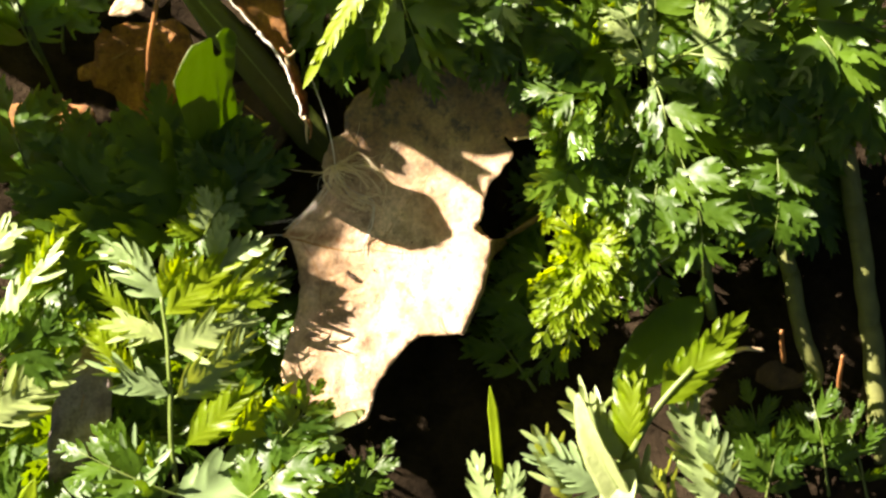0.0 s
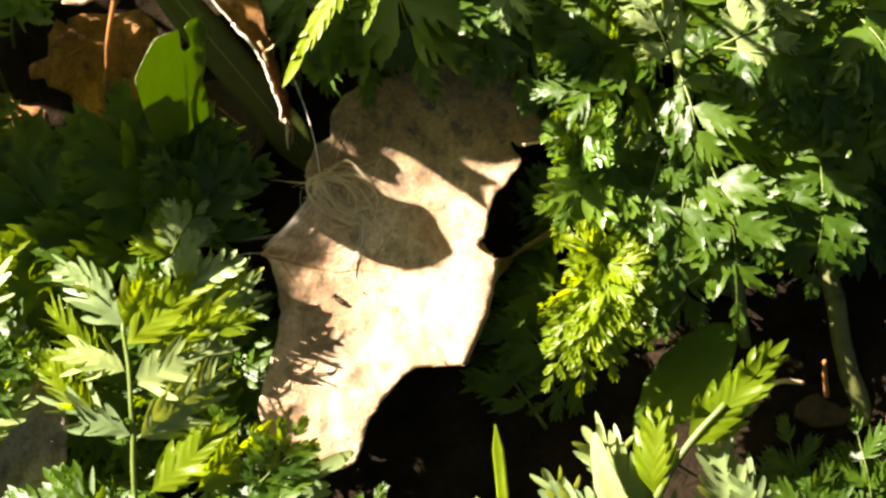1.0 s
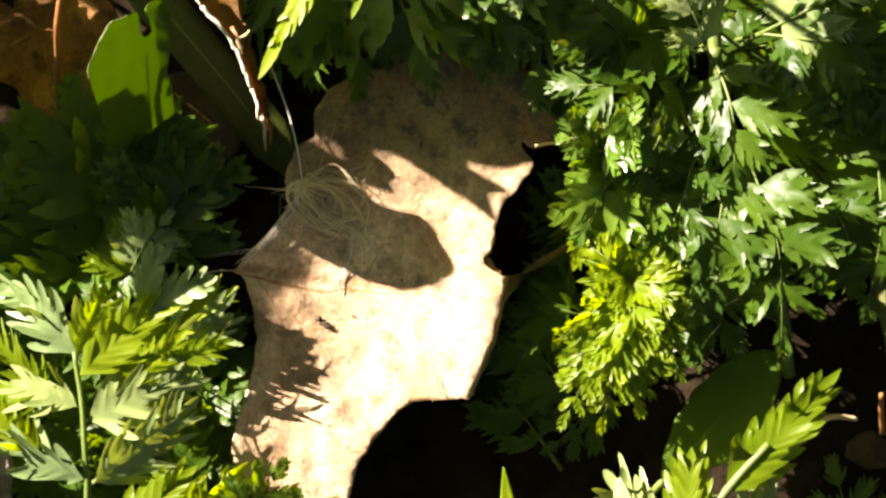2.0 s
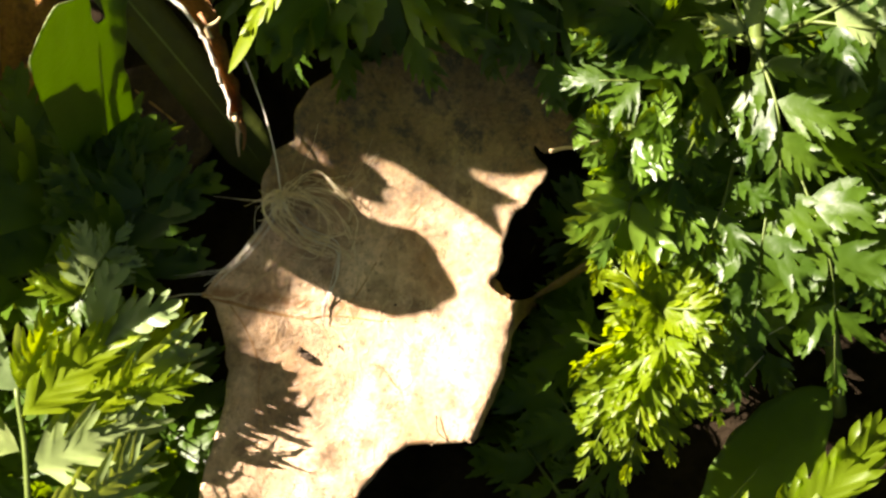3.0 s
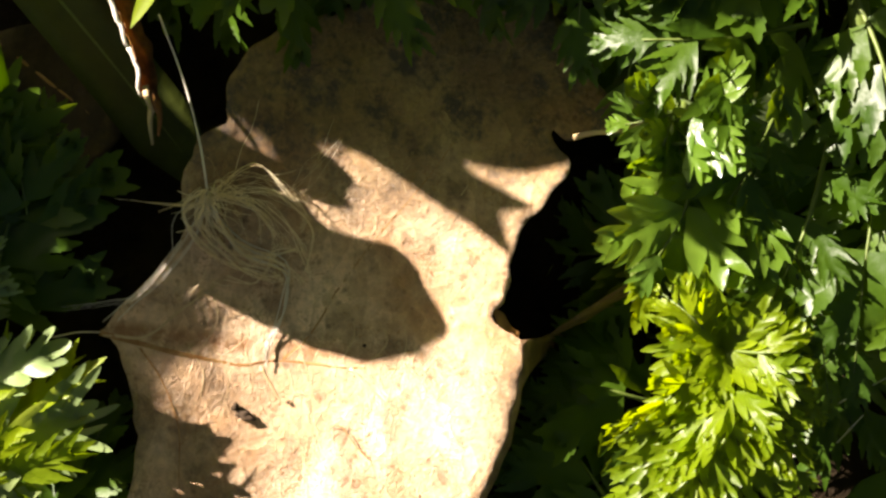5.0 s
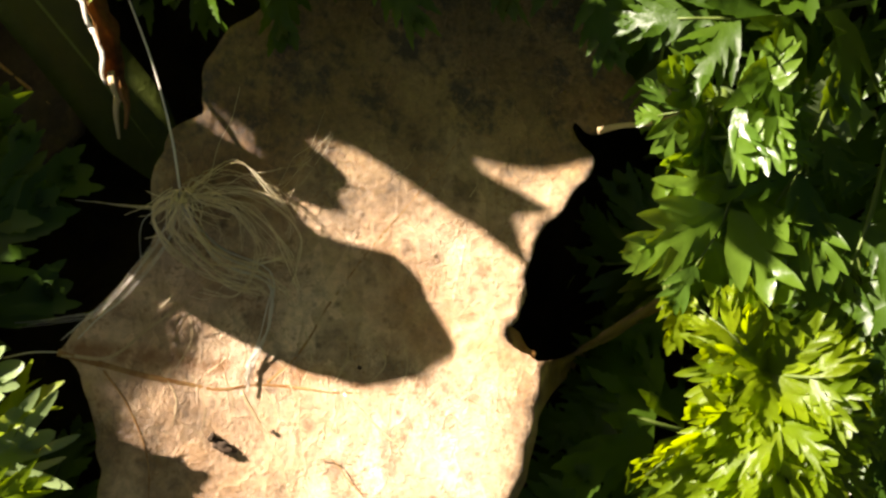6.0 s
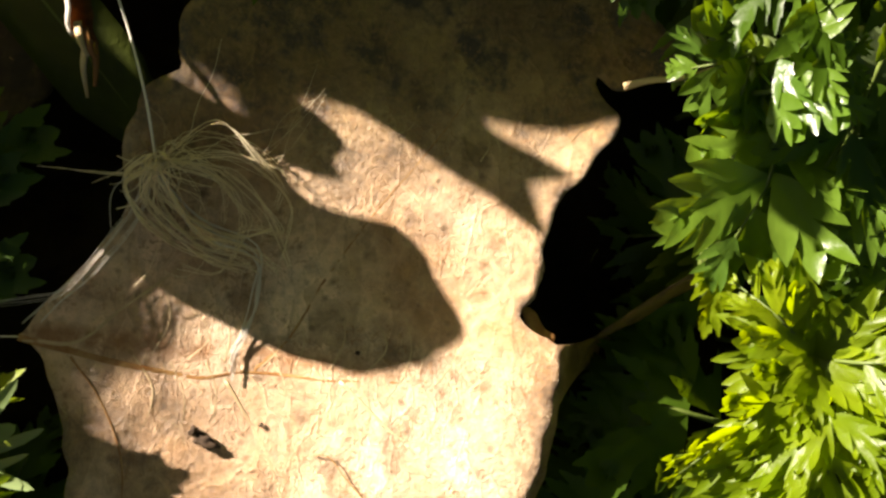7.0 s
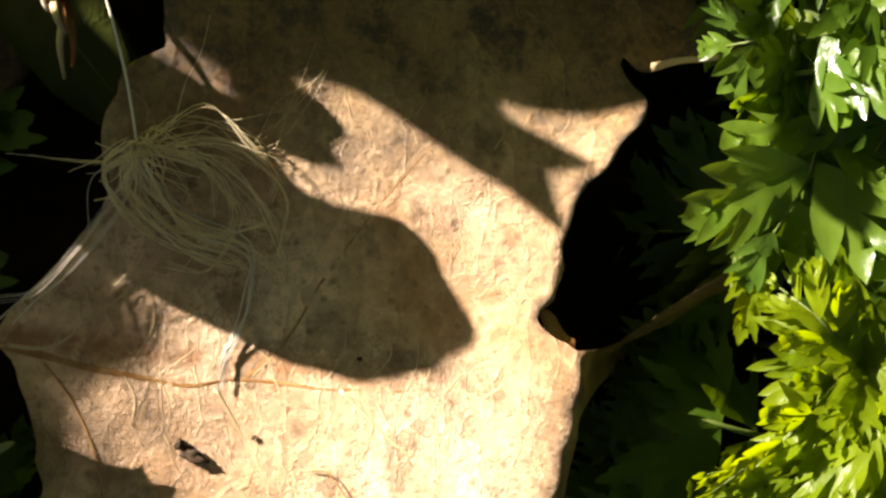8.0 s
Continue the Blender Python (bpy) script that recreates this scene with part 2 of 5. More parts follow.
def tube(bm, line, r0, r1, sides=6, flat=1.0):
    """A tapering tube along a line, closed at both ends; flat squeezes it towards the bank."""
    rings = []
    for i, p in enumerate(line):
        ahead = (line[min(i + 1, len(line) - 1)] - line[max(i - 1, 0)]).normalized()
        side = ahead.cross(Vector((0, 0, 1)))
        side = side.normalized() if side.length > 0.05 else Vector((1, 0, 0))
        up = side.cross(ahead)
        r = r0 + (r1 - r0) * i / (len(line) - 1)
        rings.append([bm.verts.new(p + side * r * math.cos(a) + up * r * flat * math.sin(a))
                      for a in (2 * math.pi * k / sides for k in range(sides))])
    for a, b in zip(rings, rings[1:]):
        for k in range(sides):
            bm.faces.new((a[k], a[(k + 1) % sides], b[(k + 1) % sides], b[k]))
    bm.faces.new(rings[0][::-1])
    bm.faces.new(rings[-1])
    return bm


# outlines of a lobe past the notch: place along its rib, place of its edge, half-width
TOOTHED = ((0.22, 0.30, 1.06), (0.34, 0.36, 0.82), (0.48, 0.62, 0.84), (0.60, 0.65, 0.52), (0.80, 0.86, 0.34), (0.92, 0.95, 0.14), (1.0, 1.0, 0.0))
POINTED = ((0.28, 0.30, 1.0), (0.54, 0.57, 0.84), (0.78, 0.81, 0.46), (1.0, 1.0, 0.0))
ROUNDED = ((0.35, 0.38, 1.04), (0.64, 0.69, 0.96), (0.87, 0.91, 0.56), (1.0, 1.0, 0.0))


def half_lobe(bm, rib, edge):
    """One half of a lobe, between its rib and its edge."""
    for a, b, c, d in zip(rib, rib[1:], edge[1:], edge):
        bm.faces.new([bm.verts.new(p) for p in ((a, b, c, d) if (b - c).length > 1e-5 else (a, b, d))])


def finish(bm, name, material):
    data = bpy.data.meshes.new(name)
    bmesh.ops.scale(bm, vec=(MM, MM, MM), verts=bm.verts)
    bm.to_mesh(data)
    bm.free()
    data.shade_smooth()
    data.materials.append(material)
    return data


def pinna_mesh(seed, pairs, plump, material, shape, wide, cut, veer=47, wild=0.28):
    """A leaflet of length 1 along x: one blade, cut on both sides into forward-pointing lobes down to a share of their length."""
    rng = random.Random(seed)
    bm = bmesh.new()
    step = 0.74 / pairs

    def middle(t):
        return Vector((t, 0, -0.16 * t * t))

    def out(t, sign, far, angle, rise=0.12, droop=0.0):
        """A point at a distance from the midrib, along a lobe that bends forward as it goes."""
        reach = wide * (1.0 - 0.58 * t) * (0.84 if t < 0.1 else 1.0) * far
        return middle(t) + Vector((math.cos(angle) * reach + 0.25 * wide * far * far, sign * math.sin(angle) * reach, rise * reach - droop * reach * far))

    for sign in (-1, 1):
        gaps = []
        for i in range(pairs + 1):
            t = 0.02 + step * i
            gaps.append((t, out(t, sign, cut * rng.uniform(0.85, 1.15), radians(veer - 20 * t), 0.16)))
        for i in range(pairs):
            (t0, low), (t1, high) = gaps[i], gaps[i + 1]
            t = (t0 + t1) / 2
            angle = radians(veer - 20 * t + rng.uniform(-6, 6))
            rise, droop = rng.uniform(0.0, 0.3), 0.3 + rng.uniform(-wild, wild) * 1.6
            far = rng.uniform(0.88, 1.14)
            half = step * math.sin(angle) * 0.5 * plump * rng.uniform(0.92, 1.08)
            rib, lower, upper = [middle(t), out(t, sign, cut * 0.8, angle, rise)], [middle(t0), low], [middle(t1), high]
            tip = out(t, sign, far, angle, rise, droop)
            lean = rng.uniform(-wild, wild)
            for r, e, w in shape:
                here, there = (out(t, sign, far * (cut + (1 - cut) * f), angle, rise, droop) for f in (r, e))
                ahead = (tip - here).normalized() if w > 0.2 else (tip - rib[1]).normalized()
                side = Vector((-ahead.y, ahead.x, 0)).normalized() * sign
                rib.append(here - Vector((0, 0, 0.30 * half * w)))
                lower.append(there + (side + Vector((0, 0, lean))) * half * w)
                upper.append(there - (side + Vector((0, 0, lean))) * half * w)
            rib[-1] = lower[-1] = upper[-1] = tip
            half_lobe(bm, *((rib, lower) if sign > 0 else (lower, rib)))
            half_lobe(bm, *((upper, rib) if sign > 0 else (rib, upper)))
        # this side of the lobe at the tip
        t, start = gaps[-1]
        rib, edge = [middle(t)], [start]
        half = step * 0.5 * plump
        for r, e, w in ((0.1, 0.12, 0.8), *shape):
            rib.append(middle(t + (1.0 - t) * r) - Vector((0, 0, 0.3 * half * w)))
            edge.append(middle(t + (1.0 - t) * e) + Vector((0, sign * half * w, 0)))
        rib[-1] = edge[-1] = middle(1.0)
        half_lobe(bm, *((rib, edge) if sign < 0 else (edge, rib)))
    bmesh.ops.remove_doubles(bm, verts=bm.verts, dist=0.002)
    bmesh.ops.recalc_face_normals(bm, faces=bm.faces)
    tube(bm, [middle(x) - Vector((0, 0, 0.016)) for x in (0, 0.3, 0.6, 0.85)], 0.016, 0.006, 5)
    return finish(bm, "leaflet", material)


def kinds(small, large, gain, gap, turn=54):
    """Leaflets of one look for narrow leaves and for wide ones, with their relative length and spacing and the angle at which they stand off."""
    return ([pinna_mesh(60 + k, *one) for k, one in enumerate(small)], [pinna_mesh(50 + k, *one) for k, one in enumerate(large)], gain, gap, turn)


def cuts(pairs, *rest):
    return [(n, *rest) for n in pairs]


FINE = kinds(cuts((3, 4, 4), 1.0, FROND, TOOTHED, 0.46, 0.25), cuts((4, 5, 5), 1.0, FROND, TOOTHED, 0.46, 0.25), 1.2, 0.46)
FULL = kinds(cuts((3, 3, 4), 1.05, FROND, TOOTHED, 0.46, 0.42, 48), cuts((3, 4, 4), 1.05, FROND, TOOTHED, 0.46, 0.42, 48), 1.5, 0.50)
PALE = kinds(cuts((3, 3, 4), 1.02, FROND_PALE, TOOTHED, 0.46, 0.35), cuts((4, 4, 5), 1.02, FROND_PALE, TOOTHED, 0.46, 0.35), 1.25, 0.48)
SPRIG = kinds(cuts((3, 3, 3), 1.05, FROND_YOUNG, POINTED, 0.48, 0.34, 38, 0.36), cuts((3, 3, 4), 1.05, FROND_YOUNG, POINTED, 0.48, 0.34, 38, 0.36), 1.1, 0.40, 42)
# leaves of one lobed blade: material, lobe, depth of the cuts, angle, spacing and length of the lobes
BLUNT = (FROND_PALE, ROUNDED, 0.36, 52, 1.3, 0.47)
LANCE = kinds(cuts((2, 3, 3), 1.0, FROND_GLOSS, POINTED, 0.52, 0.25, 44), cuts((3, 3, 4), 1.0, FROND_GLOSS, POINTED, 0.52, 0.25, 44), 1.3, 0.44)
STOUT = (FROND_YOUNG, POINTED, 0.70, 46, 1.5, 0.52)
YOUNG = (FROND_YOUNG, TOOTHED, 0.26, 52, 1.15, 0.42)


def frond(base, tip, width, kind, label, arch=2.0, sag=-0.12, roll=0, seed=0, group="", start=0.18):
    """A divided leaf: an arching stalk from base to tip, leaflets in pairs along it and one at its end."""
    rng = random.Random(seed * 7919 + 11)
    a, b = Vector(base), Vector(tip)
    top = thing("feathery_leaf", a, label, "leaf", group)
    way = b - a
    length = way.length
    narrow = width < 9.6
    whole = not isinstance(kind[0], list)
    if not whole:
        reach = width * (0.68 if narrow else 0.60) * kind[2]
        turn = kind[4]
        pairs = min(12, max(3, round(length * (0.92 - start) / (reach * kind[3]))))
    stalk = 0.13 if narrow else 0.2
    middle = way * 0.5 + Vector((0, 0, arch)) + Vector((-way.y, way.x, 0)).normalized() * rng.uniform(-0.07, 0.07) * length
    line = smooth_line([Vector(), middle, way], 6)
    foot = Vector((-way.x, -way.y, 0)).normalized() * 3 + Vector((0, 0, -15 - a.z))
    part("stalk", tube(bmesh.new(), smooth_line([foot, foot * 0.5 + Vector((0, 0, 1)), Vector()], 3)[:-1] + (line[:1] if whole else line), stalk * 1.5, stalk * 0.35), STALK, top)
    lean = rng.uniform(-0.35, 0.35)
    spin = Matrix.Rotation(radians(roll + rng.gauss(0, 22)), 3, way.normalized())

    def put(t, swing, size, tilt):
        f = t * (len(line) - 1)
        i = min(int(f), len(line) - 2)
        p = line[i].lerp(line[i + 1], f - i)
        ahead = (line[i + 1] - line[i]).normalized()
        up = spin @ (Vector((0, 0, 1)) - ahead * ahead.z).normalized()
        side = up.cross(ahead)
        x = (ahead * math.cos(swing) + side * math.sin(swing)).normalized()
        x = (x + up * (rng.uniform(-0.18, 0.20) - sag * abs(math.sin(swing)))).normalized()
        z = (up + side * tilt - x * up.dot(x)).normalized()
        y = z.cross(x).normalized()
        z = x.cross(y)
        ob = new("leaflet", rng.choice(kind[0] if narrow else kind[1]))
        ob.parent = top
        turned = Matrix((x, y, z)).transposed().to_4x4()
        ob.matrix_basis = Matrix.Translation(p * MM) @ turned @ Matrix.Diagonal((size, size * rng.uniform(0.85, 1.15), size, 1))

    if whole:
        material, shape, cut, veer, pitch, share = kind
        lobes = min(11, max(4, round(0.75 * length / pitch)))
        reach = min(0.62, max(0.16, share * width / length / math.sin(radians(veer))))
        ob = new("blade", pinna_mesh(seed * 31 + 7, lobes, 1.0, material, shape, reach, cut, veer, 0.38))
        ob.parent = top
        x = way.normalized()
        up = spin @ (Vector((0, 0, 1)) - x * x.z).normalized()
        z = (up + up.cross(x) * lean).normalized()
        ob.matrix_basis = Matrix((x, z.cross(x), z)).transposed().to_4x4() @ Matrix.Scale(length * 1.05, 4)
        return top
    for i in range(pairs):
        t = start + (0.92 - start) * i / pairs
        size = reach * (0.85 + 0.3 * min(1, i / 1.5)) * (1.0 - 0.68 * (i / pairs) ** 1.3)
        for sign in (-1, 1):
            put(t + rng.uniform(-0.02, 0.02), sign * radians(turn - 14 * i / pairs + rng.uniform(-8, 8)), size * rng.uniform(0.85, 1.12), -sign * 0.15 + lean + rng.uniform(-0.45, 0.45))
    put(0.90, rng.uniform(-0.1, 0.1), max(reach * 0.5, length * 0.14), rng.uniform(-0.2, 0.2))
    return top


def inside(x, y, outline):
    hit = False
    for (x0, y0), (x1, y1) in zip(outline, outline[1:] + outline[:1]):
        if (y0 > y) != (y1 > y) and x < (x1 - x0) * (y - y0) / (y1 - y0) + x0:
            hit = not hit
    return hit


def nearest(x, y, outline):
    best, place = 1e9, (x, y)
    for (x0, y0), (x1, y1) in zip(outline, outline[1:] + outline[:1]):
        dx, dy = x1 - x0, y1 - y0
        t = max(0, min(1, ((x - x0) * dx + (y - y0) * dy) / (dx * dx + dy * dy + 1e-12)))
        px, py = x0 + t * dx, y0 + t * dy
        d = (px - x) ** 2 + (py - y) ** 2
        if d < best:
            best, place = d, (px, py)
    return place


def sheet(outline, height, cell, thick=0.25):
    """A thin leaf of any outline: a fine grid trimmed to it, bent by height(x, y), with a real thickness."""
    xs, ys = [p[0] for p in outline], [p[1] for p in outline]
    nx, ny = int((max(xs) - min(xs)) / cell) + 1, int((max(ys) - min(ys)) / cell) + 1
    keep = {(i, j) for i in range(nx) for j in range(ny)
            if inside(min(xs) + (i + 0.5) * cell, min(ys) + (j + 0.5) * cell, outline)}
    bm = bmesh.new()
    made = {}

    def corner(i, j):
        if (i, j) not in made:
            x, y = min(xs) + i * cell, min(ys) + j * cell
            if not {(i, j), (i - 1, j), (i, j - 1), (i - 1, j - 1)} <= keep:
                x, y = nearest(x, y, outline)
            z = height(x, y)
            made[i, j] = (bm.verts.new((x, y, z)), bm.verts.new((x, y, z - thick)))
        return made[i, j]

    edges = {}
    for i, j in keep:
        ring = [corner(i, j), corner(i + 1, j), corner(i + 1, j + 1), corner(i, j + 1)]
        bm.faces.new([v[0] for v in ring])
        bm.faces.new([v[1] for v in reversed(ring)])
        for a, b in zip(ring, ring[1:] + ring[:1]):
            key = frozenset((a, b))
            edges[key] = None if key in edges else (a, b)
    for pair in edges.values():
        if pair:
            a, b = pair
            bm.faces.new((a[0], a[1], b[1], b[0]))
    return bm


def ragged(points, steps, rough, seed):
    """A closed, slightly torn outline through the points."""
    pts = [Vector((x, y, 0)) for x, y in points]
    ring = smooth_line([*pts, pts[0]], steps)[:-1]
    out = []
    for p in ring:
        d = noise.noise_vector(Vector((p.x * 0.8, p.y * 0.8, seed)))
        e = noise.noise_vector(Vector((p.x * 3.1, p.y * 3.1, seed + 9)))
        out.append((p.x + d.x * rough + e.x * rough * 0.5, p.y + d.y * rough + e.y * rough * 0.5))
    return out


def broad_leaf(base, tip, width, material, label, fold=0.25, arch=3.0, wave=0.6, lean=0.0, seed=0, bite=None, petiole=6.0, drop=None, name="broad_leaf", wide_at=0.55, category="leaf", group=""):
    """An undivided leaf with a midrib, from base to tip; lean turns it on edge about its rib."""
    a, b = Vector(base), Vector(tip)
    top = thing(name, a, label, category, group)
    way = b - a
    length = way.length
    x = way.normalized()
    up = (Vector((0, 0, 1)) - x * x.z).normalized()
    up = Matrix.Rotation(radians(lean), 3, x) @ up
    y = up.cross(x)
    turned = Matrix((x, y, up)).transposed()
    n = 26
    outline = []
    for sign in (1, -1):
        for i in range(n + 1):
            t = i / n if sign > 0 else 1 - i / n
            w = width * 0.5 * math.sin(math.pi * min(1, t ** (math.log(0.5) / math.log(wide_at)))) ** 0.62
            edge = w * (1 + 0.04 * math.sin(31 * t + seed))
            outline.append((t * length, sign * edge))
    outline = [p for k, p in enumerate(outline) if k == 0 or (Vector(p) - Vector(outline[k - 1])).length > 1e-3]
    if bite:
        at, off, r = bite
        trimmed = []
        for px, py in outline:
            gap = Vector((px - at * length, py - off * width))
            if gap.length < r:
                gap = gap.normalized() * r if gap.length > 1e-4 else Vector((-r, 0))
                px, py = at * length - abs(gap.x), off * width + gap.y
            trimmed.append((px, py))
        outline = trimmed

    def height(px, py):
        t = px / length
        ripple = noise.noise(Vector((px * 0.12, py * 0.12, seed * 3.7)))
        return fold * abs(py) + arch * 4 * t * (1 - t) + wave * ripple * (0.3 + abs(py) / max(width, 1) * 3)

    bm = sheet(outline, height, max(length, width) / 34, 0.3)
    rib = smooth_line([(px * length, 0, height(px * length, 0) - 0.05) for px in (0, 0.25, 0.5, 0.75, 0.97)], 5)
    ribs = tube(bmesh.new(), rib, 0.25, 0.08, 6, 0.6)
    for piece in (bm, ribs):
        bmesh.ops.rotate(piece, cent=(0, 0, 0), matrix=turned, verts=piece.verts)
    blade = part("blade", bm, material, top)
    part("midrib", ribs, STALK if material in (BROAD, BLADE, FROND, GLARE, CASTER) else VEIN, blade)
    if petiole:
        foot = turned @ Vector((-petiole, 0, 0)) - Vector((0, 0, petiole * 0.6 if drop is None else drop))
        part("stalk", tube(bmesh.new(), smooth_line([foot, foot * 0.4, Vector()], 4), 0.5, 0.45), STALK if material in (BROAD, BLADE, FROND, GLARE, CASTER) else VEIN, top)
    return top


def grass_blade(points, width, material, label, name="grass_blade", group="", keel=0.25, rib=None):
    """A long folded blade along a line, tapering to its tip."""
    a = Vector(points[0])
    top = thing(name, a, label, "grass", group)
    line = smooth_line([Vector(p) - a for p in points], 8)
    bm = bmesh.new()
    rows = []
    for i, p in enumerate(line):
        t = i / (len(line) - 1)
        ahead = (line[min(i + 1, len(line) - 1)] - line[max(i - 1, 0)]).normalized()
        side = ahead.cross(Vector((0, 0, 1))).normalized()
        up = side.cross(ahead)
        w = width * 0.5 * min(1, 4 * (1 - t) ** 0.9, 0.6 + t * 2)
        rows.append([bm.verts.new(p + side * w * s + up * (abs(s) * w * keel - d)) for d in (0, 0.15) for s in (-1, -0.5, 0, 0.5, 1)])
    for u, v in zip(rows, rows[1:]):
        for k in range(4):
            bm.faces.new((u[k], u[k + 1], v[k + 1], v[k]))
            bm.faces.new((u[k + 6], u[k + 5], v[k + 5], v[k + 6]))
        bm.faces.new((u[0], v[0], v[5], u[5]))
        bm.faces.new((u[4], u[9], v[9], v[4]))
    bmesh.ops.remove_doubles(bm, verts=bm.verts, dist=0.0005)
    blade = part("blade", bm, material, top)
    if width > 2:
        part("midrib", tube(bmesh.new(), [p - Vector((0, 0, 0.12)) for p in line], width * 0.05, width * 0.02, 6), rib or STALK, blade)
    return top


def stem(points, r0, r1, material, label, name="tall_plant", category="plant", group="", knots=0):
    """A bare stem along a line, with ring-shaped knots if it has any."""
    a = Vector(points[0])
    top = thing(name, a, label, category, group)
    line = smooth_line([Vector(p) - a for p in points], 7)
    for i, p in enumerate(line):
        line[i] = p + noise.noise_vector(p * 0.2 + a) * r0 * 0.5
    part("stem", tube(bmesh.new(), line, r0, r1, 8), material, top)
    for k in range(knots):
        i = int((k + 0.7) * len(line) / (knots + 0.5))
        ring = line[max(i - 1, 0):i + 2]
        part("knot", tube(bmesh.new(), ring, r0 * 1.1, r0 * 1.06, 8), material, top)
    return top


def torn_leaf(points, material, label, low, tilt=(0.0, 0.0), curl=1.2, seed=0, vein=None):
    """A torn, crumpled piece of a dead leaf, flat on the litter at a height, with a stub of its rib."""
    middle = Vector((sum(p[0] for p in points) / len(points), sum(p[1] for p in points) / len(points), low))
    top = thing("dead_leaf", middle, label, "leaf")

    def height(x, y):
        return tilt[0] * x + tilt[1] * y + curl * noise.noise(Vector((x * 0.14, y * 0.14, seed))) + 0.35 * noise.noise(Vector((x * 0.5, y * 0.5, seed + 3)))

    outline = ragged([(p[0] - middle.x, p[1] - middle.y) for p in points], 2, 0.9, seed)
    blade = part("blade", sheet(outline, height, 0.6, 0.3), material, top)
    a, b = (Vector(outline[0]) * 0.85, Vector(outline[len(outline) // 2]) * 0.8)
    line = [a.lerp(b, k / 6) for k in range(7)]
    part("vein", tube(bmesh.new(), [Vector((p.x, p.y, height(p.x, p.y) - 0.05)) for p in line], 0.2, 0.08, 6, 0.4), vein or VEIN, blade)
    return top

# ---- ground ----
def ground_height(x, y):
    """Metres: a low bank that flattens out all round."""
    r = math.hypot(x, y)
    near = 1 - min(1, max(0, (r - 0.10) / 0.35))
    near = near * near * (3 - 2 * near)
    rough = noise.noise(Vector((x * 60, y * 60, 0))) * 0.004 + noise.noise(Vector((x * 200, y * 200, 5))) * 0.0015
    # a hollow below the torn edge of the leaf
    hollow = 0.008 * math.exp(-((x - 0.017) / 0.012) ** 2 - ((y + 0.025) / 0.010) ** 2)
    return math.tan(radians(22)) * y * near + 0.016 + rough * (0.4 + near) - hollow


def ground():
    bm = bmesh.new()
    rings, sides = [], 72
    r = 0.0
    radii = [0.003 * k for k in range(1, 36)]
    while radii[-1] < 800:
        radii.append(radii[-1] * 1.22)
    centre = bm.verts.new((0, 0, ground_height(0, 0)))
    for r in radii:
        rings.append([bm.verts.new((r * math.cos(2 * math.pi * k / sides), r * math.sin(2 * math.pi * k / sides),
                                    ground_height(r * math.cos(2 * math.pi * k / sides), r * math.sin(2 * math.pi * k / sides)))) for k in range(sides)])
    for k in range(sides):
        bm.faces.new((centre, rings[0][k], rings[0][(k + 1) % sides]))
        for a, b in zip(rings, rings[1:]):
            bm.faces.new((a[k], b[k], b[(k + 1) % sides], a[(k + 1) % sides]))
    bmesh.ops.scale(bm, vec=(1000, 1000, 1000), verts=bm.verts)
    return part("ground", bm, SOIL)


tagged(ground(), "dark crumbly soil bank under plants and leaf litter", "ground", kind="structure")

# ---- the pale dead leaf ----
RIDGE_Y = [-16.0, -12.7, -9.5, -6.5, -3.0, 1.6, 3.8, 7.0, 9.0]
RIDGE_X = [3.0, 3.3, 4.6, 6.0, 6.9, 7.4, 10.4, 14.8, 17.0]


def leaf_height(x, y):
    """The dead leaf is cupped: low along its middle, rising to a ridge, past which it drops steeply."""
    across = 0.86 * x - 0.30 * y
    h = 0.0125 * (across + 4) ** 2 - 1.2 + 0.0016 * (y + 2) ** 2
    h += 0.008 * max(0, -across - 9) ** 2
    h += 0.9 * noise.noise(Vector((x * 0.09, y * 0.09, 2))) + 0.25 * noise.noise(Vector((x * 0.35, y * 0.35, 7)))
    edge = float(np.interp(y, RIDGE_Y, RIDGE_X))
    slope = (float(np.interp(y + 0.8, RIDGE_Y, RIDGE_X)) - float(np.interp(y - 0.8, RIDGE_Y, RIDGE_X))) / 1.6
    past = (x - edge) / math.sqrt(1 + slope * slope)
    if past > 0 and -14 < y < 9:
        h -= 4.5 * past * min(1, (9 - y) / 2)
    return h


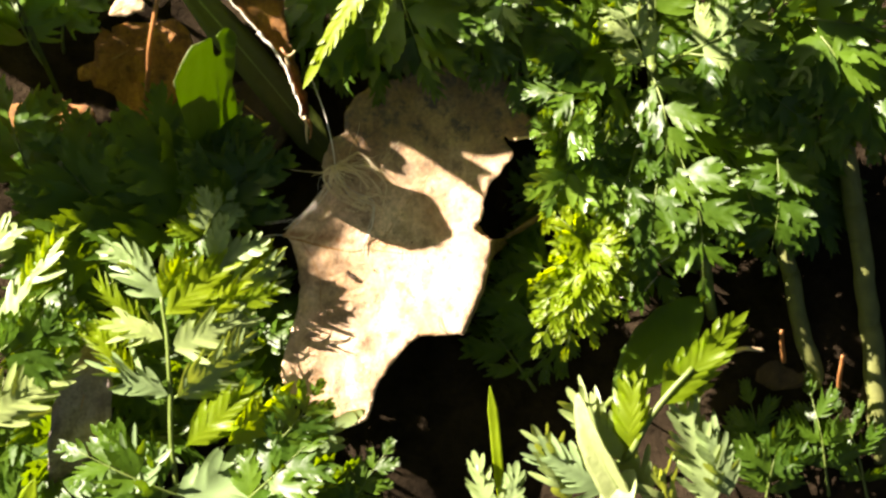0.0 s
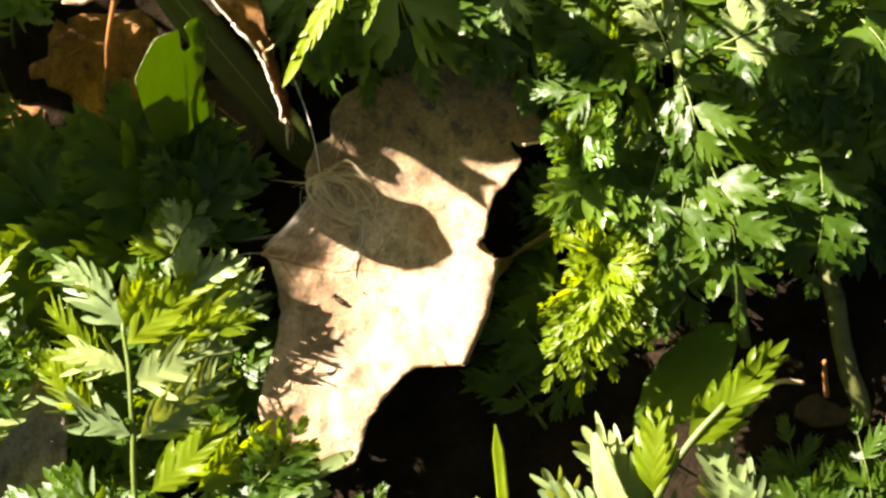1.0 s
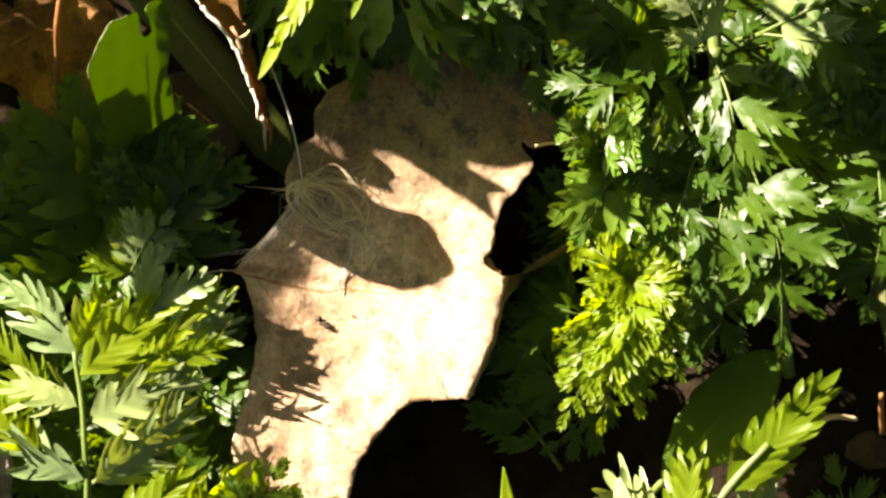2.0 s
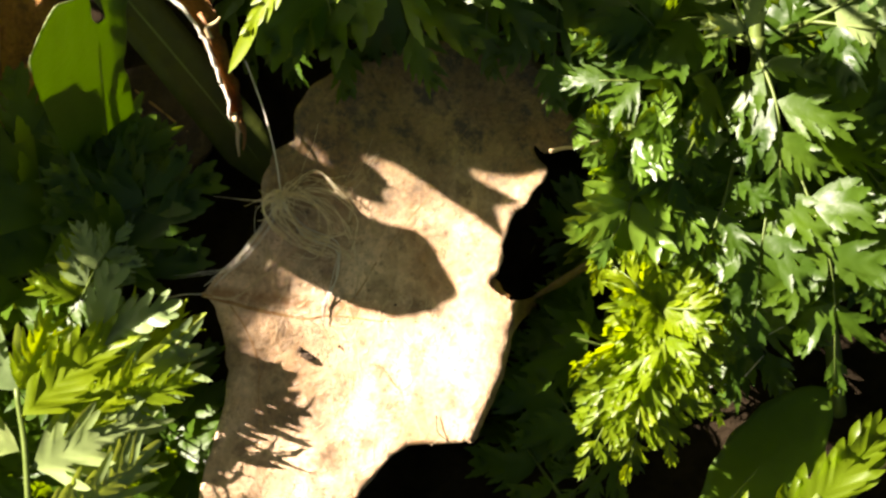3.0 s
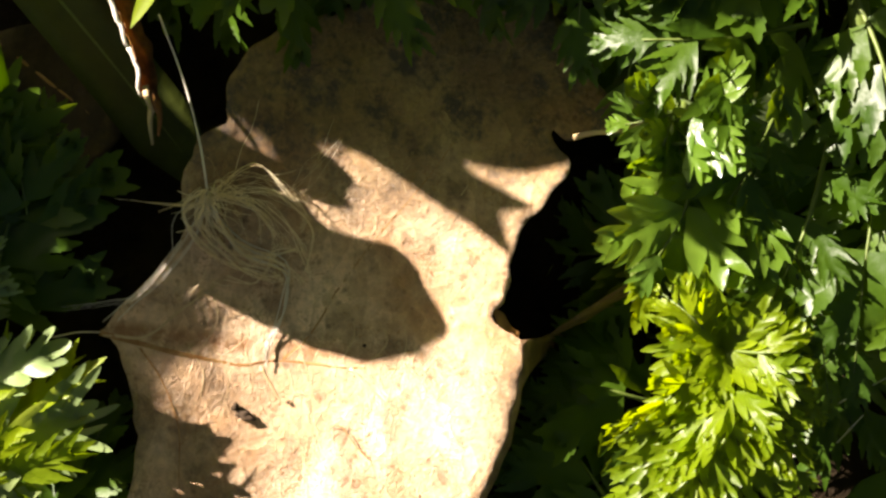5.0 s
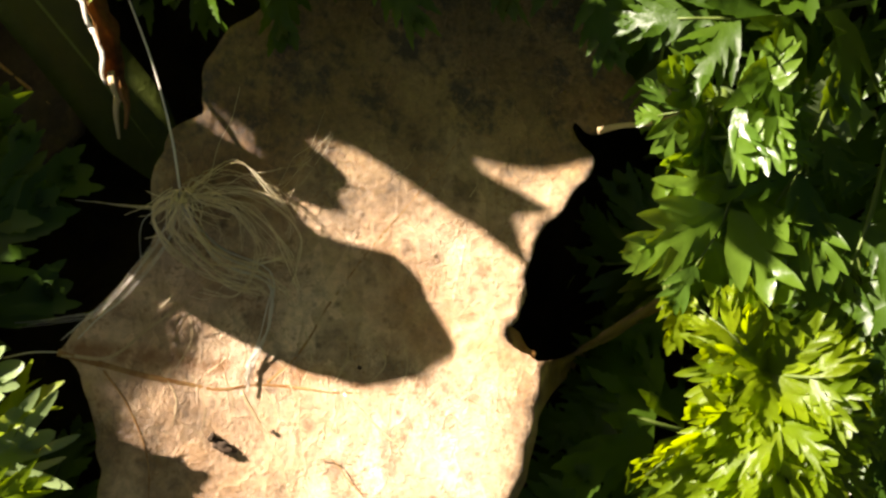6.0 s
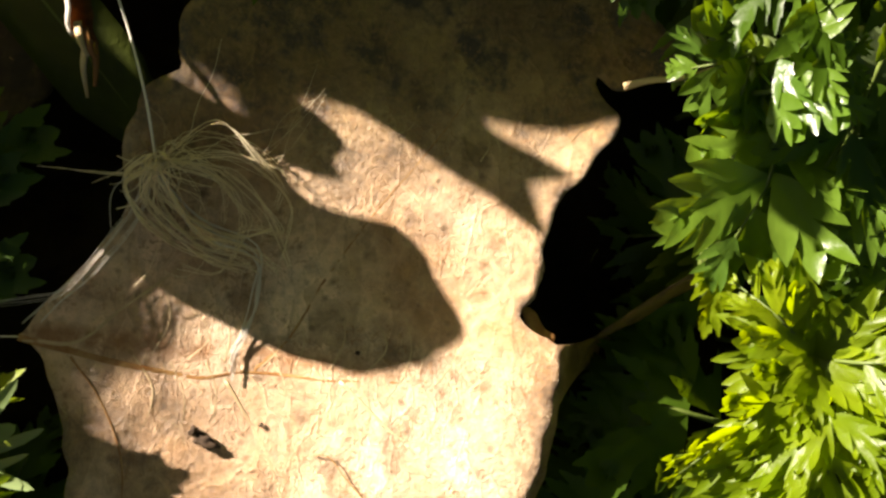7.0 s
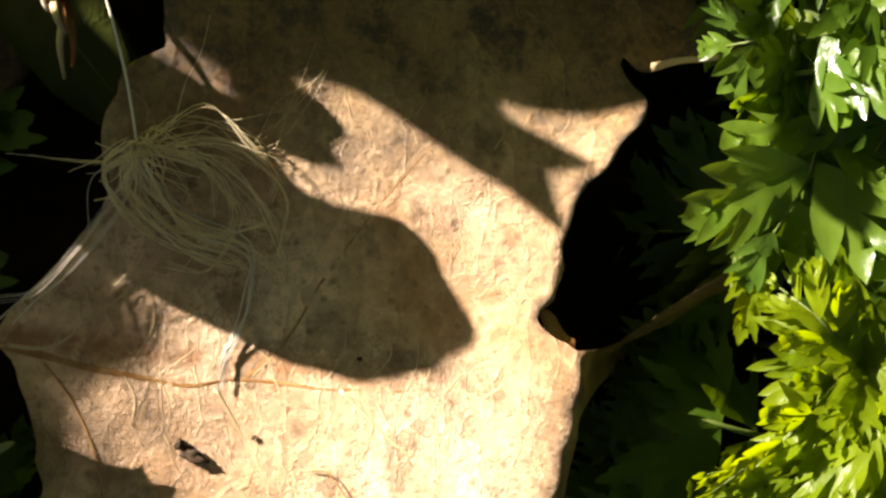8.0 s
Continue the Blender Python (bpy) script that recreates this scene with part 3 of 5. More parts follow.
def dead_leaf():
    outline = [
        (-24.3, 2.1), (-21.9, 5.0), (-19.5, 7.6), (-18.1, 10.0), (-18.3, 12.9), (-17.4, 15.8), (-16.4, 17.0), (-14.9, 17.8),
        (-15.0, 20.4), (-13.6, 22.8), (-11.0, 24.7), (-7.1, 26.2), (-2.5, 27.6), (2.7, 28.1), (8.0, 27.0), (11.7, 23.6),
        (13.3, 20.3), (16.1, 18.0), (12.8, 17.1), (10.6, 16.5), (9.5, 17.5), (9.7, 16.2), (10.8, 14.7), (9.2, 12.1),
        (7.4, 10.1), (6.4, 7.4), (6.0, 4.5), (5.0, 3.5), (6.0, 2.1), (8.1, 1.3), (11.9, 3.5), (16.5, 6.4),
        (17.3, 5.6), (14.2, 3.6), (10.6, 0.9), (7.6, -1.6), (6.25, -6.4), (4.5, -10.6), (3.6, -12.6), (3.2, -13.0), (1.4, -13.1), (-3.6, -13.6), (-6.0, -15.5), (-8.1, -18.1), (-10.3, -21.6), (-11.4, -25.8), (-14.9, -27.4),
        (-17.2, -25.5), (-22.9, -22.5), (-24.8, -19.0), (-23.6, -13.8), (-22.2, -9.0), (-22.0, -3.4), (-23.4, 1.4)]
    top = thing("dead_leaf", (0, 0, 0), "large pale tan dead leaf, cupped and torn, lying on the litter", "leaf")
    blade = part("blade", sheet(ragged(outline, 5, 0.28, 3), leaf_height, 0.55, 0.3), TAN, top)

    def vein(points, r0, r1, material):
        line = [Vector((p.x, p.y, leaf_height(p.x, p.y) - 0.01)) for p in smooth_line([(*p, 0) for p in points], 8)]
        part("vein", tube(bmesh.new(), line, r0, r1, 8, 0.4 if r0 < 0.11 else 0.12), material, blade)

    vein([(-24.3, 2.1), (-19.3, 0.6), (-14.5, -0.4), (-11.4, -0.1), (-5.9, -0.7), (0.0, -0.8)], 0.24, 0.07, VEIN)
    vein([(-24.1, 2.0), (-21.2, 1.8), (-18.6, 3.7), (-16.5, 5.2), (-13.5, 7.6)], 0.2, 0.06, VEIN_PALE)
    vein([(-11.0, -0.0), (-9.0, 1.8), (-6.8, 5.3), (-4.1, 9.0), (-0.7, 12.9), (1.5, 15.8), (3.7, 19.3)], 0.13, 0.05, VEIN)
    vein([(-12.7, -0.7), (-11.4, -3.0), (-10.0, -5.8), (-9.2, -11.2), (-12.9, -14.1)], 0.17, 0.08, VEIN_PALE)
    vein([(-21.5, 0.9), (-19.9, -1.7), (-18.8, -5.2), (-18.8, -9.4), (-18.1, -14.1)], 0.09, 0.04, VEIN)
    vein([(0.0, -0.8), (2.1, 2.4), (4.3, 5.3), (5.9, 7.5)], 0.11, 0.05, VEIN_PALE)
    vein([(-5.9, -0.7), (-3.3, -3.3), (-0.8, -5.8), (-0.1, -11.7)], 0.12, 0.05, VEIN_PALE)
    flap = ragged([(5.0, 3.8), (5.7, 3.5), (6.4, 2.4), (7.0, 1.9), (6.6, 1.5), (5.4, 2.2)], 4, 0.25, 8)
    part("torn_flap", sheet(flap, lambda x, y: leaf_height(flap[0][0], flap[0][1]) - 0.5 - 0.35 * (x - flap[0][0]), 0.2, 0.2), VEIN, top, "torn brown flap bent down into the hole")
    rim = smooth_line([(11.0, 16.7, 1.2), (12.5, 17.0, 2.2), (14.3, 17.1, 2.6), (16.2, 17.7, 3)], 6)
    part("torn_edge", tube(bmesh.new(), rim, 0.24, 0.09, 8, 0.5), VEIN_PALE, top, "pale curled torn edge")
    rng = random.Random(5)
    for k in range(20):
        x, y = -18 + 1.05 * k, 0.9 - 0.1 * k + rng.uniform(-0.2, 0.2)
        up = 1 if k % 2 else -1
        bend = rng.uniform(0.3, 1.3)
        long = rng.uniform(0.7, 1.4)
        vein([(x, y), (x + bend, y + up * 1.4 * long), (x + bend * 0.9, y + up * 2.6 * long), (x + bend * 0.2, y + up * 3.8 * long)], 0.06, 0.03, VEIN_PALE)
    for k in range(26):
        x, y = rng.uniform(-17, 4), rng.uniform(-14, 14)
        turn = rng.uniform(0, 3.1)
        vein([(x, y), (x + 1.1 * math.cos(turn), y + 1.1 * math.sin(turn)), (x + 2.3 * math.cos(turn + 0.4), y + 2.3 * math.sin(turn + 0.4))], 0.045, 0.025, VEIN_PALE)
    return top


dead_leaf()

# ---- plants to the one side ----
RIGHT = "feathery leaves of the tall plant"
DEEP = "glossy deep green finely divided leaf on a green stalk"
SUNNY = "sunlit bright yellow-green finely divided leaf"
GREYISH = "divided leaf, paled grey-green for the sun it catches"
frond((28.4, 25.0, 4), (15.6, 23.4, 9), 12, FULL, DEEP, 2, seed=1, group=RIGHT)
frond((28.8, 17.6, 5), (17.1, 16.9, 9), 6, BLUNT, GREYISH, 1.5, seed=2, group=RIGHT)
frond((25.7, 18.4, 6), (19.2, 7.6, 6), 8, FINE, DEEP, 3, roll=25, seed=3, group=RIGHT)
frond((29.7, 16.3, 5), (24.6, 3.1, 6), 10, FINE, DEEP, 3, seed=4, group=RIGHT)
frond((33.4, 15.0, 6), (31.2, -0.8, 7), 9, FULL, DEEP, 2, seed=5, group=RIGHT)
frond((35.1, 15.8, 7), (39.4, -6.3, 6), 9.5, FULL, DEEP, 3, seed=6, group=RIGHT)
frond((50.5, 15.9, 6), (49.4, -2.1, 6), 9, FULL, DEEP, 2, seed=7, group=RIGHT)
frond((31.3, 27.4, 6), (33.6, 13.6, 9), 10, FULL, DEEP, 2, seed=8, group=RIGHT)
frond((35.2, 16.8, 5), (47.3, 21.8, 8), 11, FULL, DEEP, 2, seed=9, group=RIGHT)
frond((36.8, 29.5, 7), (47.5, 36.0, 10), 10, PALE, GREYISH, 2, seed=10, group=RIGHT)
frond((36.8, 29.5, 7), (51.0, 28.5, 9), 11, FULL, DEEP, 2, seed=11, group=RIGHT)
frond((54.2, 35.0, 7), (65.9, 32.3, 9), 12, FULL, DEEP, 2, seed=12, group=RIGHT)
frond((55.2, 34.3, 6), (60.9, 23.9, 8), 12, FULL, DEEP, 2, seed=13, group=RIGHT)
frond((55.7, 30.3, 2), (56.5, 14.7, 3), 16, FULL, DEEP, 2, seed=14, group=RIGHT)
frond((29.4, 32.8, 3), (15.5, 35.6, 5), 13, FULL, DEEP, 2, seed=15, group=RIGHT)
frond((29.8, 30.2, 3), (18.5, 29.1, 6), 10, FULL, DEEP, 2, seed=16, group=RIGHT)
frond((31.1, 26.4, 8), (25.5, 38.6, 10), 9, PALE, GREYISH, 2, seed=17, group=RIGHT)
frond((41.1, 17.3, 2), (47.0, 7.0, 3), 14, FULL, DEEP, 2, seed=18, group=RIGHT)
frond((63.2, 32.7, 4), (65.2, 17.2, 5), 14, FULL, DEEP, 2, seed=19, group=RIGHT)
frond((47.1, 32.8, 2), (54.6, 39.6, 4), 14, FULL, DEEP, 2, seed=20, group=RIGHT)
frond((66.6, 40.4, 4), (56.1, 41.1, 6), 14, FULL, DEEP, 2, seed=21, group=RIGHT)
frond((26.8, 9.5, 3), (29.7, -2.5, 4), 9, FINE, DEEP, 2, seed=22, group=RIGHT)

TUFT = "bright tuft of young divided leaves"
for k, (tip, wide) in enumerate((((16.7, 5.3, 8), 4), ((13.8, -5.7, 6), 6), ((14.1, -15.8, 4), 7), ((18.5, -16.0, 5), 7), ((22.9, -14.0, 6), 7),
                                 ((27.7, -3.3, 8), 6), ((27.3, 1.3, 8), 6), ((21.7, -6.7, 9), 7), ((18.4, -10.6, 7), 7))):
    frond((21.5, 0.9, 6), tip, wide + 1.0, SPRIG, SUNNY, 2.5, seed=30 + k, group=TUFT, start=0.15)

rng = random.Random(99)
for k in range(16):
    turn = radians(-128 + 9 * k + rng.uniform(-8, 8))
    a = Vector((21.8, 0.8, 5))
    b = a + Vector((math.cos(turn) * rng.uniform(5, 12), math.sin(turn) * rng.uniform(6, 14), rng.uniform(-3, 4)))
    frond(a, b, rng.uniform(4.5, 6.5), SPRIG, SUNNY, seed=210 + k, group=TUFT, start=0.15)
# the young leaves at its heart
for k, (dx, dy, lift) in enumerate(((-4.2, 1.0, 3.5), (-1.6, 4.8, 4.0), (3.4, 3.0, 4.0), (4.6, -0.6, 3.5), (-3.6, -2.8, 3.5), (1.6, -4.2, 3.5), (-0.8, -3.0, 4.5))):
    frond((21.5 - 0.15 * dx, 1.0 - 0.15 * dy, 6.5), (21.5 + dx, 1.0 + dy, 6.0 + lift), 4.4, STOUT, SUNNY, seed=250 + k, group=TUFT)
frond((19.0, 18.8, 6), (14.4, 17.3, 8), 6, LANCE, DEEP, seed=230, group=RIGHT)
frond((18.2, 17.6, 9), (23.4, 18.4, 10), 5.5, LANCE, DEEP, seed=231, group=RIGHT)
frond((17.7, 15.8, 9), (23.4, 16.4, 10), 5.5, LANCE, DEEP, seed=232, group=RIGHT)
frond((18.3, 16.2, 8), (15.7, 7.2, 8), 6.5, YOUNG, SUNNY, seed=233, group=RIGHT)
frond((19.6, 14.8, 7), (16.5, 7.2, 8), 9, LANCE, DEEP, seed=234, group=RIGHT)
frond((23.8, 13.9, 6), (20.2, 7.8, 6), 9, LANCE, DEEP, seed=235, group=RIGHT)
frond((16.2, 6.9, 6), (15.3, 2.5, 8), 3.6, YOUNG, SUNNY, seed=236, group=RIGHT)
frond((17.9, 18.7, 7), (16.3, 14.0, 8), 5, LANCE, DEEP, seed=237, group=RIGHT)
frond((44.1, 12.0, 6), (48.0, 0.9, 6), 9, FULL, DEEP, seed=238, group=RIGHT)
frond((43.3, 27.4, 6), (54.2, 19.7, 7), 9, FULL, DEEP, seed=239, group=RIGHT)
frond((38.8, 35.8, 8), (42.9, 42.5, 9), 9, FULL, DEEP, seed=240, group=RIGHT)
frond((22.7, 27.4, 6), (17.1, 32.4, 8), 9, FULL, DEEP, seed=241, group=RIGHT)
stem([(18.9, 19.0, 7), (17.9, 15.0, 8), (16.6, 10.8, 8), (15.8, 7.2, 7), (15.7, 4.7, 4)], 0.45, 0.85, STALK, "bright green leaf stalk in full sun", name="leaf_stalk")
stem([(31.4, 39.5, 5), (31.5, 30.0, 6), (32.2, 23.2, 5), (35.4, 13.8, 3), (39.9, 1.8, -4), (42.4, -10.6, -12)], 0.75, 0.9, STALK, "ribbed green stem of a tall feathery plant", group="stems", knots=2)
stem([(52.3, 5.4, -6), (54.6, -7.0, -8), (57.1, -15.1, -10), (60.2, -23.4, -14)], 1.3, 1.5, HULK, "stout dull olive stem rising out of the litter", group="stems", knots=2)
stem([(61.6, 21.2, -5), (64.7, 1.8, -7), (67.4, -14.2, -10), (69.2, -33.4, -14)], 1.6, 1.8, HULK, "stout dull olive stem rising out of the litter", group="stems", knots=2)
broad_leaf((26.2, -23.0, -2), (39.4, -7.5, 1), 9, BROAD, "smooth oval dark green leaf low in the shade", 0.15, 1.0, seed=4)

# ---- plants at the near edge ----
NEAR = "leaves at the near edge"
stem([(26.9, -34.2, -6), (28.1, -31.3, 5), (32.5, -23.8, 7), (37.5, -17.8, 8)], 0.7, 0.45, STALK, "bright green leaf stalk in full sun", name="leaf_stalk")
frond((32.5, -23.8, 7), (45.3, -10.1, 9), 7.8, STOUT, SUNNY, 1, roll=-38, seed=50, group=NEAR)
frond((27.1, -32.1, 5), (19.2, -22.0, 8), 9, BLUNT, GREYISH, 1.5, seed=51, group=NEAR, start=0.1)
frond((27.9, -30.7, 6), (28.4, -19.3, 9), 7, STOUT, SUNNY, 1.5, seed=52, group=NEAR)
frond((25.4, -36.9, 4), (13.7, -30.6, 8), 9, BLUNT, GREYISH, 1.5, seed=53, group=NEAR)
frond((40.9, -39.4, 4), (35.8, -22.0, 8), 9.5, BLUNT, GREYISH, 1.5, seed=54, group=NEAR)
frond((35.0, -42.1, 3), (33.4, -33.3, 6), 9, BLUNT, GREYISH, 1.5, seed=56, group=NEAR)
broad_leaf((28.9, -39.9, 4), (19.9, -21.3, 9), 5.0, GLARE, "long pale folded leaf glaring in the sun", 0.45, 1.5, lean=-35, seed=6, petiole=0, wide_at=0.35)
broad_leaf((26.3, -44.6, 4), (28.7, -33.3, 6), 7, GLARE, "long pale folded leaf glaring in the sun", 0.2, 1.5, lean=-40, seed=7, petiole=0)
frond((8.3, -43.1, 2), (3.9, -32.0, 6), 7, BLUNT, GREYISH, 1, seed=57, group=NEAR)
frond((9.2, -43.9, 2), (11.2, -33.3, 6), 6, BLUNT, GREYISH, 1, seed=58, group=NEAR)
grass_blade([(9.7, -41.8, -3), (8.5, -33.6, 2), (7.8, -26.6, 3), (7.1, -20.7, 4)], 1.6, FROND_YOUNG, "single upright bright green blade of grass")
for k, (a, b) in enumerate((((54.4, -38.8, -12), (47.9, -22.7, -10)), ((60.6, -37.0, -12), (57.5, -21.8, -10)), ((66.8, -38.8, -12), (61.9, -24.5, -10)), ((50.6, -40.4, -11), (52.9, -28.7, -9)))):
    frond(a, b, 12, FINE, "dark green divided leaf in the shade", 2, seed=60 + k, group="shaded leaves")

frond((31.6, -37.9, 2), (25.3, -27.2, 7), 8, BLUNT, GREYISH, seed=59, group=NEAR)
frond((43.5, -37.7, 4), (40.1, -27.1, 8), 8, BLUNT, GREYISH, seed=64, group=NEAR)
frond((19.5, -38.7, 3), (15.0, -27.2, 7), 8, BLUNT, GREYISH, seed=65, group=NEAR)

# ---- plants on the other side, in the sun ----
LEFT = "sunlit feathery leaves"
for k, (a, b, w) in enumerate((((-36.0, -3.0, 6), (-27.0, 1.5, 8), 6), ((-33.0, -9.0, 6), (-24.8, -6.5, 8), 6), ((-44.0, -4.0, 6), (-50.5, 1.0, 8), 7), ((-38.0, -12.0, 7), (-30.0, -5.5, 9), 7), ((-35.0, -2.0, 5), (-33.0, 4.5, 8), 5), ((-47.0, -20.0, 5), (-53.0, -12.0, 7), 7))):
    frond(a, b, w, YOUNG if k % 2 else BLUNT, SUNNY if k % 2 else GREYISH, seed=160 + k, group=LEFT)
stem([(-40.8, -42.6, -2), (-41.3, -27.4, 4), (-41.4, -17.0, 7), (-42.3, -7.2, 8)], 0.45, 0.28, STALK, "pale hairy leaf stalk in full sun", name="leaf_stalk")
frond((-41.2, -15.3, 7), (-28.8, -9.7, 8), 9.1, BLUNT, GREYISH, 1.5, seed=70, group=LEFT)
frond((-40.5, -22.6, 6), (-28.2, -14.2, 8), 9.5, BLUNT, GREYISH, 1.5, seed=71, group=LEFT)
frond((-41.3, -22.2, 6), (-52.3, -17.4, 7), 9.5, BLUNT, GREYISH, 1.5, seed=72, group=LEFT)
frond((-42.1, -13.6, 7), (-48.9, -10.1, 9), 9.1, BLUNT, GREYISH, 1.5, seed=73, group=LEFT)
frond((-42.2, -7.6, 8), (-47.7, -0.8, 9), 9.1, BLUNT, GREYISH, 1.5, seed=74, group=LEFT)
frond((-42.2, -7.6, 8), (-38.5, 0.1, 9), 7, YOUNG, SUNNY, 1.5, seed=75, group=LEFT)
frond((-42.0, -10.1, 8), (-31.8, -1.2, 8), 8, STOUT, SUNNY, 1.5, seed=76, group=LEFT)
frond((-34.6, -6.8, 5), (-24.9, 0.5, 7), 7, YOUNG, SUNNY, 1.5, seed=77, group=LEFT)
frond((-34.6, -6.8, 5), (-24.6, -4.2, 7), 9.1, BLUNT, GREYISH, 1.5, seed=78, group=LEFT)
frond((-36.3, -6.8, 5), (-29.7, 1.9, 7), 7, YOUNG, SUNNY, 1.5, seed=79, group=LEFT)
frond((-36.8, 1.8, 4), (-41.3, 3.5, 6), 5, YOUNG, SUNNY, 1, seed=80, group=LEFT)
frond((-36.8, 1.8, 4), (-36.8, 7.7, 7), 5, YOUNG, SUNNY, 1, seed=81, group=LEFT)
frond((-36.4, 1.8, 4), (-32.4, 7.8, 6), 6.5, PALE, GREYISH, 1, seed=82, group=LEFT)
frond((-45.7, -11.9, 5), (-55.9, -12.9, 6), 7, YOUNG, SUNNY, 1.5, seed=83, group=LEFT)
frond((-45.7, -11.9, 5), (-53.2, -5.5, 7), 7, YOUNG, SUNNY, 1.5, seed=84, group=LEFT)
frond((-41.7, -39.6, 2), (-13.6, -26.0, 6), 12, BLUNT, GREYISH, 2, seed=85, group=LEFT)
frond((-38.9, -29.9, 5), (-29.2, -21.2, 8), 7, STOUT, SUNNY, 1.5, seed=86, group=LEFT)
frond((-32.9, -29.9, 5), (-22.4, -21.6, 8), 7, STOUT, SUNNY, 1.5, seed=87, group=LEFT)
frond((-26.9, -30.8, 4), (-19.1, -21.3, 6), 7, FULL, DEEP, 1.5, seed=88, group=LEFT)
frond((-39.9, -37.8, 3), (-55.1, -30.8, 5), 13, FULL, DEEP, 1.5, seed=89, group=LEFT)
frond((-31.3, -39.5, 3), (-20.8, -29.8, 6), 12, FULL, DEEP, 1.5, seed=90, group=LEFT)
frond((-50.4, -43.1, 2), (-45.7, -30.8, 5), 13, BLUNT, GREYISH, 1.5, seed=91, group=LEFT)
frond((-68.9, -17.1, 5), (-60.3, 1.8, 8), 9, BLUNT, GREYISH, 2, seed=92, group=LEFT)
frond((-63.7, -6.8, 5), (-55.9, 4.8, 6), 7, YOUNG, SUNNY, 1.5, seed=93, group=LEFT)
frond((-68.9, -17.1, 5), (-56.3, -10.2, 6), 9, FULL, DEEP, 1.5, seed=94, group=LEFT)
frond((-69.9, -26.5, 4), (-55.6, -17.0, 7), 11, BLUNT, GREYISH, 1.5, seed=95, group=LEFT)
frond((-70.7, -2.5, 4), (-65.3, 3.5, 6), 7, BLUNT, GREYISH, 1.5, seed=96, group=LEFT)
frond((-16.0, -45.2, -2), (-8.1, -30.1, 2), 6, FULL, "dark green divided leaf in the shade", 1.5, seed=97)
frond((-27.3, -40.0, -2), (-12.5, -35.5, 0), 13, FULL, "dark green divided leaf in the shade", 1.5, seed=98)
frond((-30.4, -22.0, -8), (-25.4, -5.6, -6), 12, FULL, "dark green divided leaf in the shade", seed=99)
frond((-26.0, -19.4, -9), (-31.2, -7.0, -7), 12, FULL, "dark green divided leaf in the shade", seed=100)
broad_leaf((-60.1, -38.6, -6), (-53.0, -13.7, 3), 9, GREYED, "greyish mauve dead leaf standing on edge", 0.2, 1.5, lean=25, seed=9, petiole=0, name="dead_leaf")
grass_blade([(-66.8, -48.9, -4), (-64.2, -41.3, 2), (-61.8, -34.6, 5)], 3.0, FROND_YOUNG, "short broad bright green grass blade")

SMOOTH = "smooth deep green leaf hanging in the shade"
broad_leaf((-29.3, -27.1, -12), (-27.1, -5.2, -9), 10, BROAD, SMOOTH, 0.15, 1.0, seed=31)
broad_leaf((-75.2, -43.6, -12), (-64.5, -28.7, -9), 10, BROAD, SMOOTH, 0.15, 1.0, seed=32)
broad_leaf((-11.0, -44.5, -12), (-23.3, -33.1, -9), 9, BROAD, SMOOTH, 0.2, 1.0, seed=33)

# ---- plants on the other side, in the shade ----
SHADE = "shaded feathery leaves"
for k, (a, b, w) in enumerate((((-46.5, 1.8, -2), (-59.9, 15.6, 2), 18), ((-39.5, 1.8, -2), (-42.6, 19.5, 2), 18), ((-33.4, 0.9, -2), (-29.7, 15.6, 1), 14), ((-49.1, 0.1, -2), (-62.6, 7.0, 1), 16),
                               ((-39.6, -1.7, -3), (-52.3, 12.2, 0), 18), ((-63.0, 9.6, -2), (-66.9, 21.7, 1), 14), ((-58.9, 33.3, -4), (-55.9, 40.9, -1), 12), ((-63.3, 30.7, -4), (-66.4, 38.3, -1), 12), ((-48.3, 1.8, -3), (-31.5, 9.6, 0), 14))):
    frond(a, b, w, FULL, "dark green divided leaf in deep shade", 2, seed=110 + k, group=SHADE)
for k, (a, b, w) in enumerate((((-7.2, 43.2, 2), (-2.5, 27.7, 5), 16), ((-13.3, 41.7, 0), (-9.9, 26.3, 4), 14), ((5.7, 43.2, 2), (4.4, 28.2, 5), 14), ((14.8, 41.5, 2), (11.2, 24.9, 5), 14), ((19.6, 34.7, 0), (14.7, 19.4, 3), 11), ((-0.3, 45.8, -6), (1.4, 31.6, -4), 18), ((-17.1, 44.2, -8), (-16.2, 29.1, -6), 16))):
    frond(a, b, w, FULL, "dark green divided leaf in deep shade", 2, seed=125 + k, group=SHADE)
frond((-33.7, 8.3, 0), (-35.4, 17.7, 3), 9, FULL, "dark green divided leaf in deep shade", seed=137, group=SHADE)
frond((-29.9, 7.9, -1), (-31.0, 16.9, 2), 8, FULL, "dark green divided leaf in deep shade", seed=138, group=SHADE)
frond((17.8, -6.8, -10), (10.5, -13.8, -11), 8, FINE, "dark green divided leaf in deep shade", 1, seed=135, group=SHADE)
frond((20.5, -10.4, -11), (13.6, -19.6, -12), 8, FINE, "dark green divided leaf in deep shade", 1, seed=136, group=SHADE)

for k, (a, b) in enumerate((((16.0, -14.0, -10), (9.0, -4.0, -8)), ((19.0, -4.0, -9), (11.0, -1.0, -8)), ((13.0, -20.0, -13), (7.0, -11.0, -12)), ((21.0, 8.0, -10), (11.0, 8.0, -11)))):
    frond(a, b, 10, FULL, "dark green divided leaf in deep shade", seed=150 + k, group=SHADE)

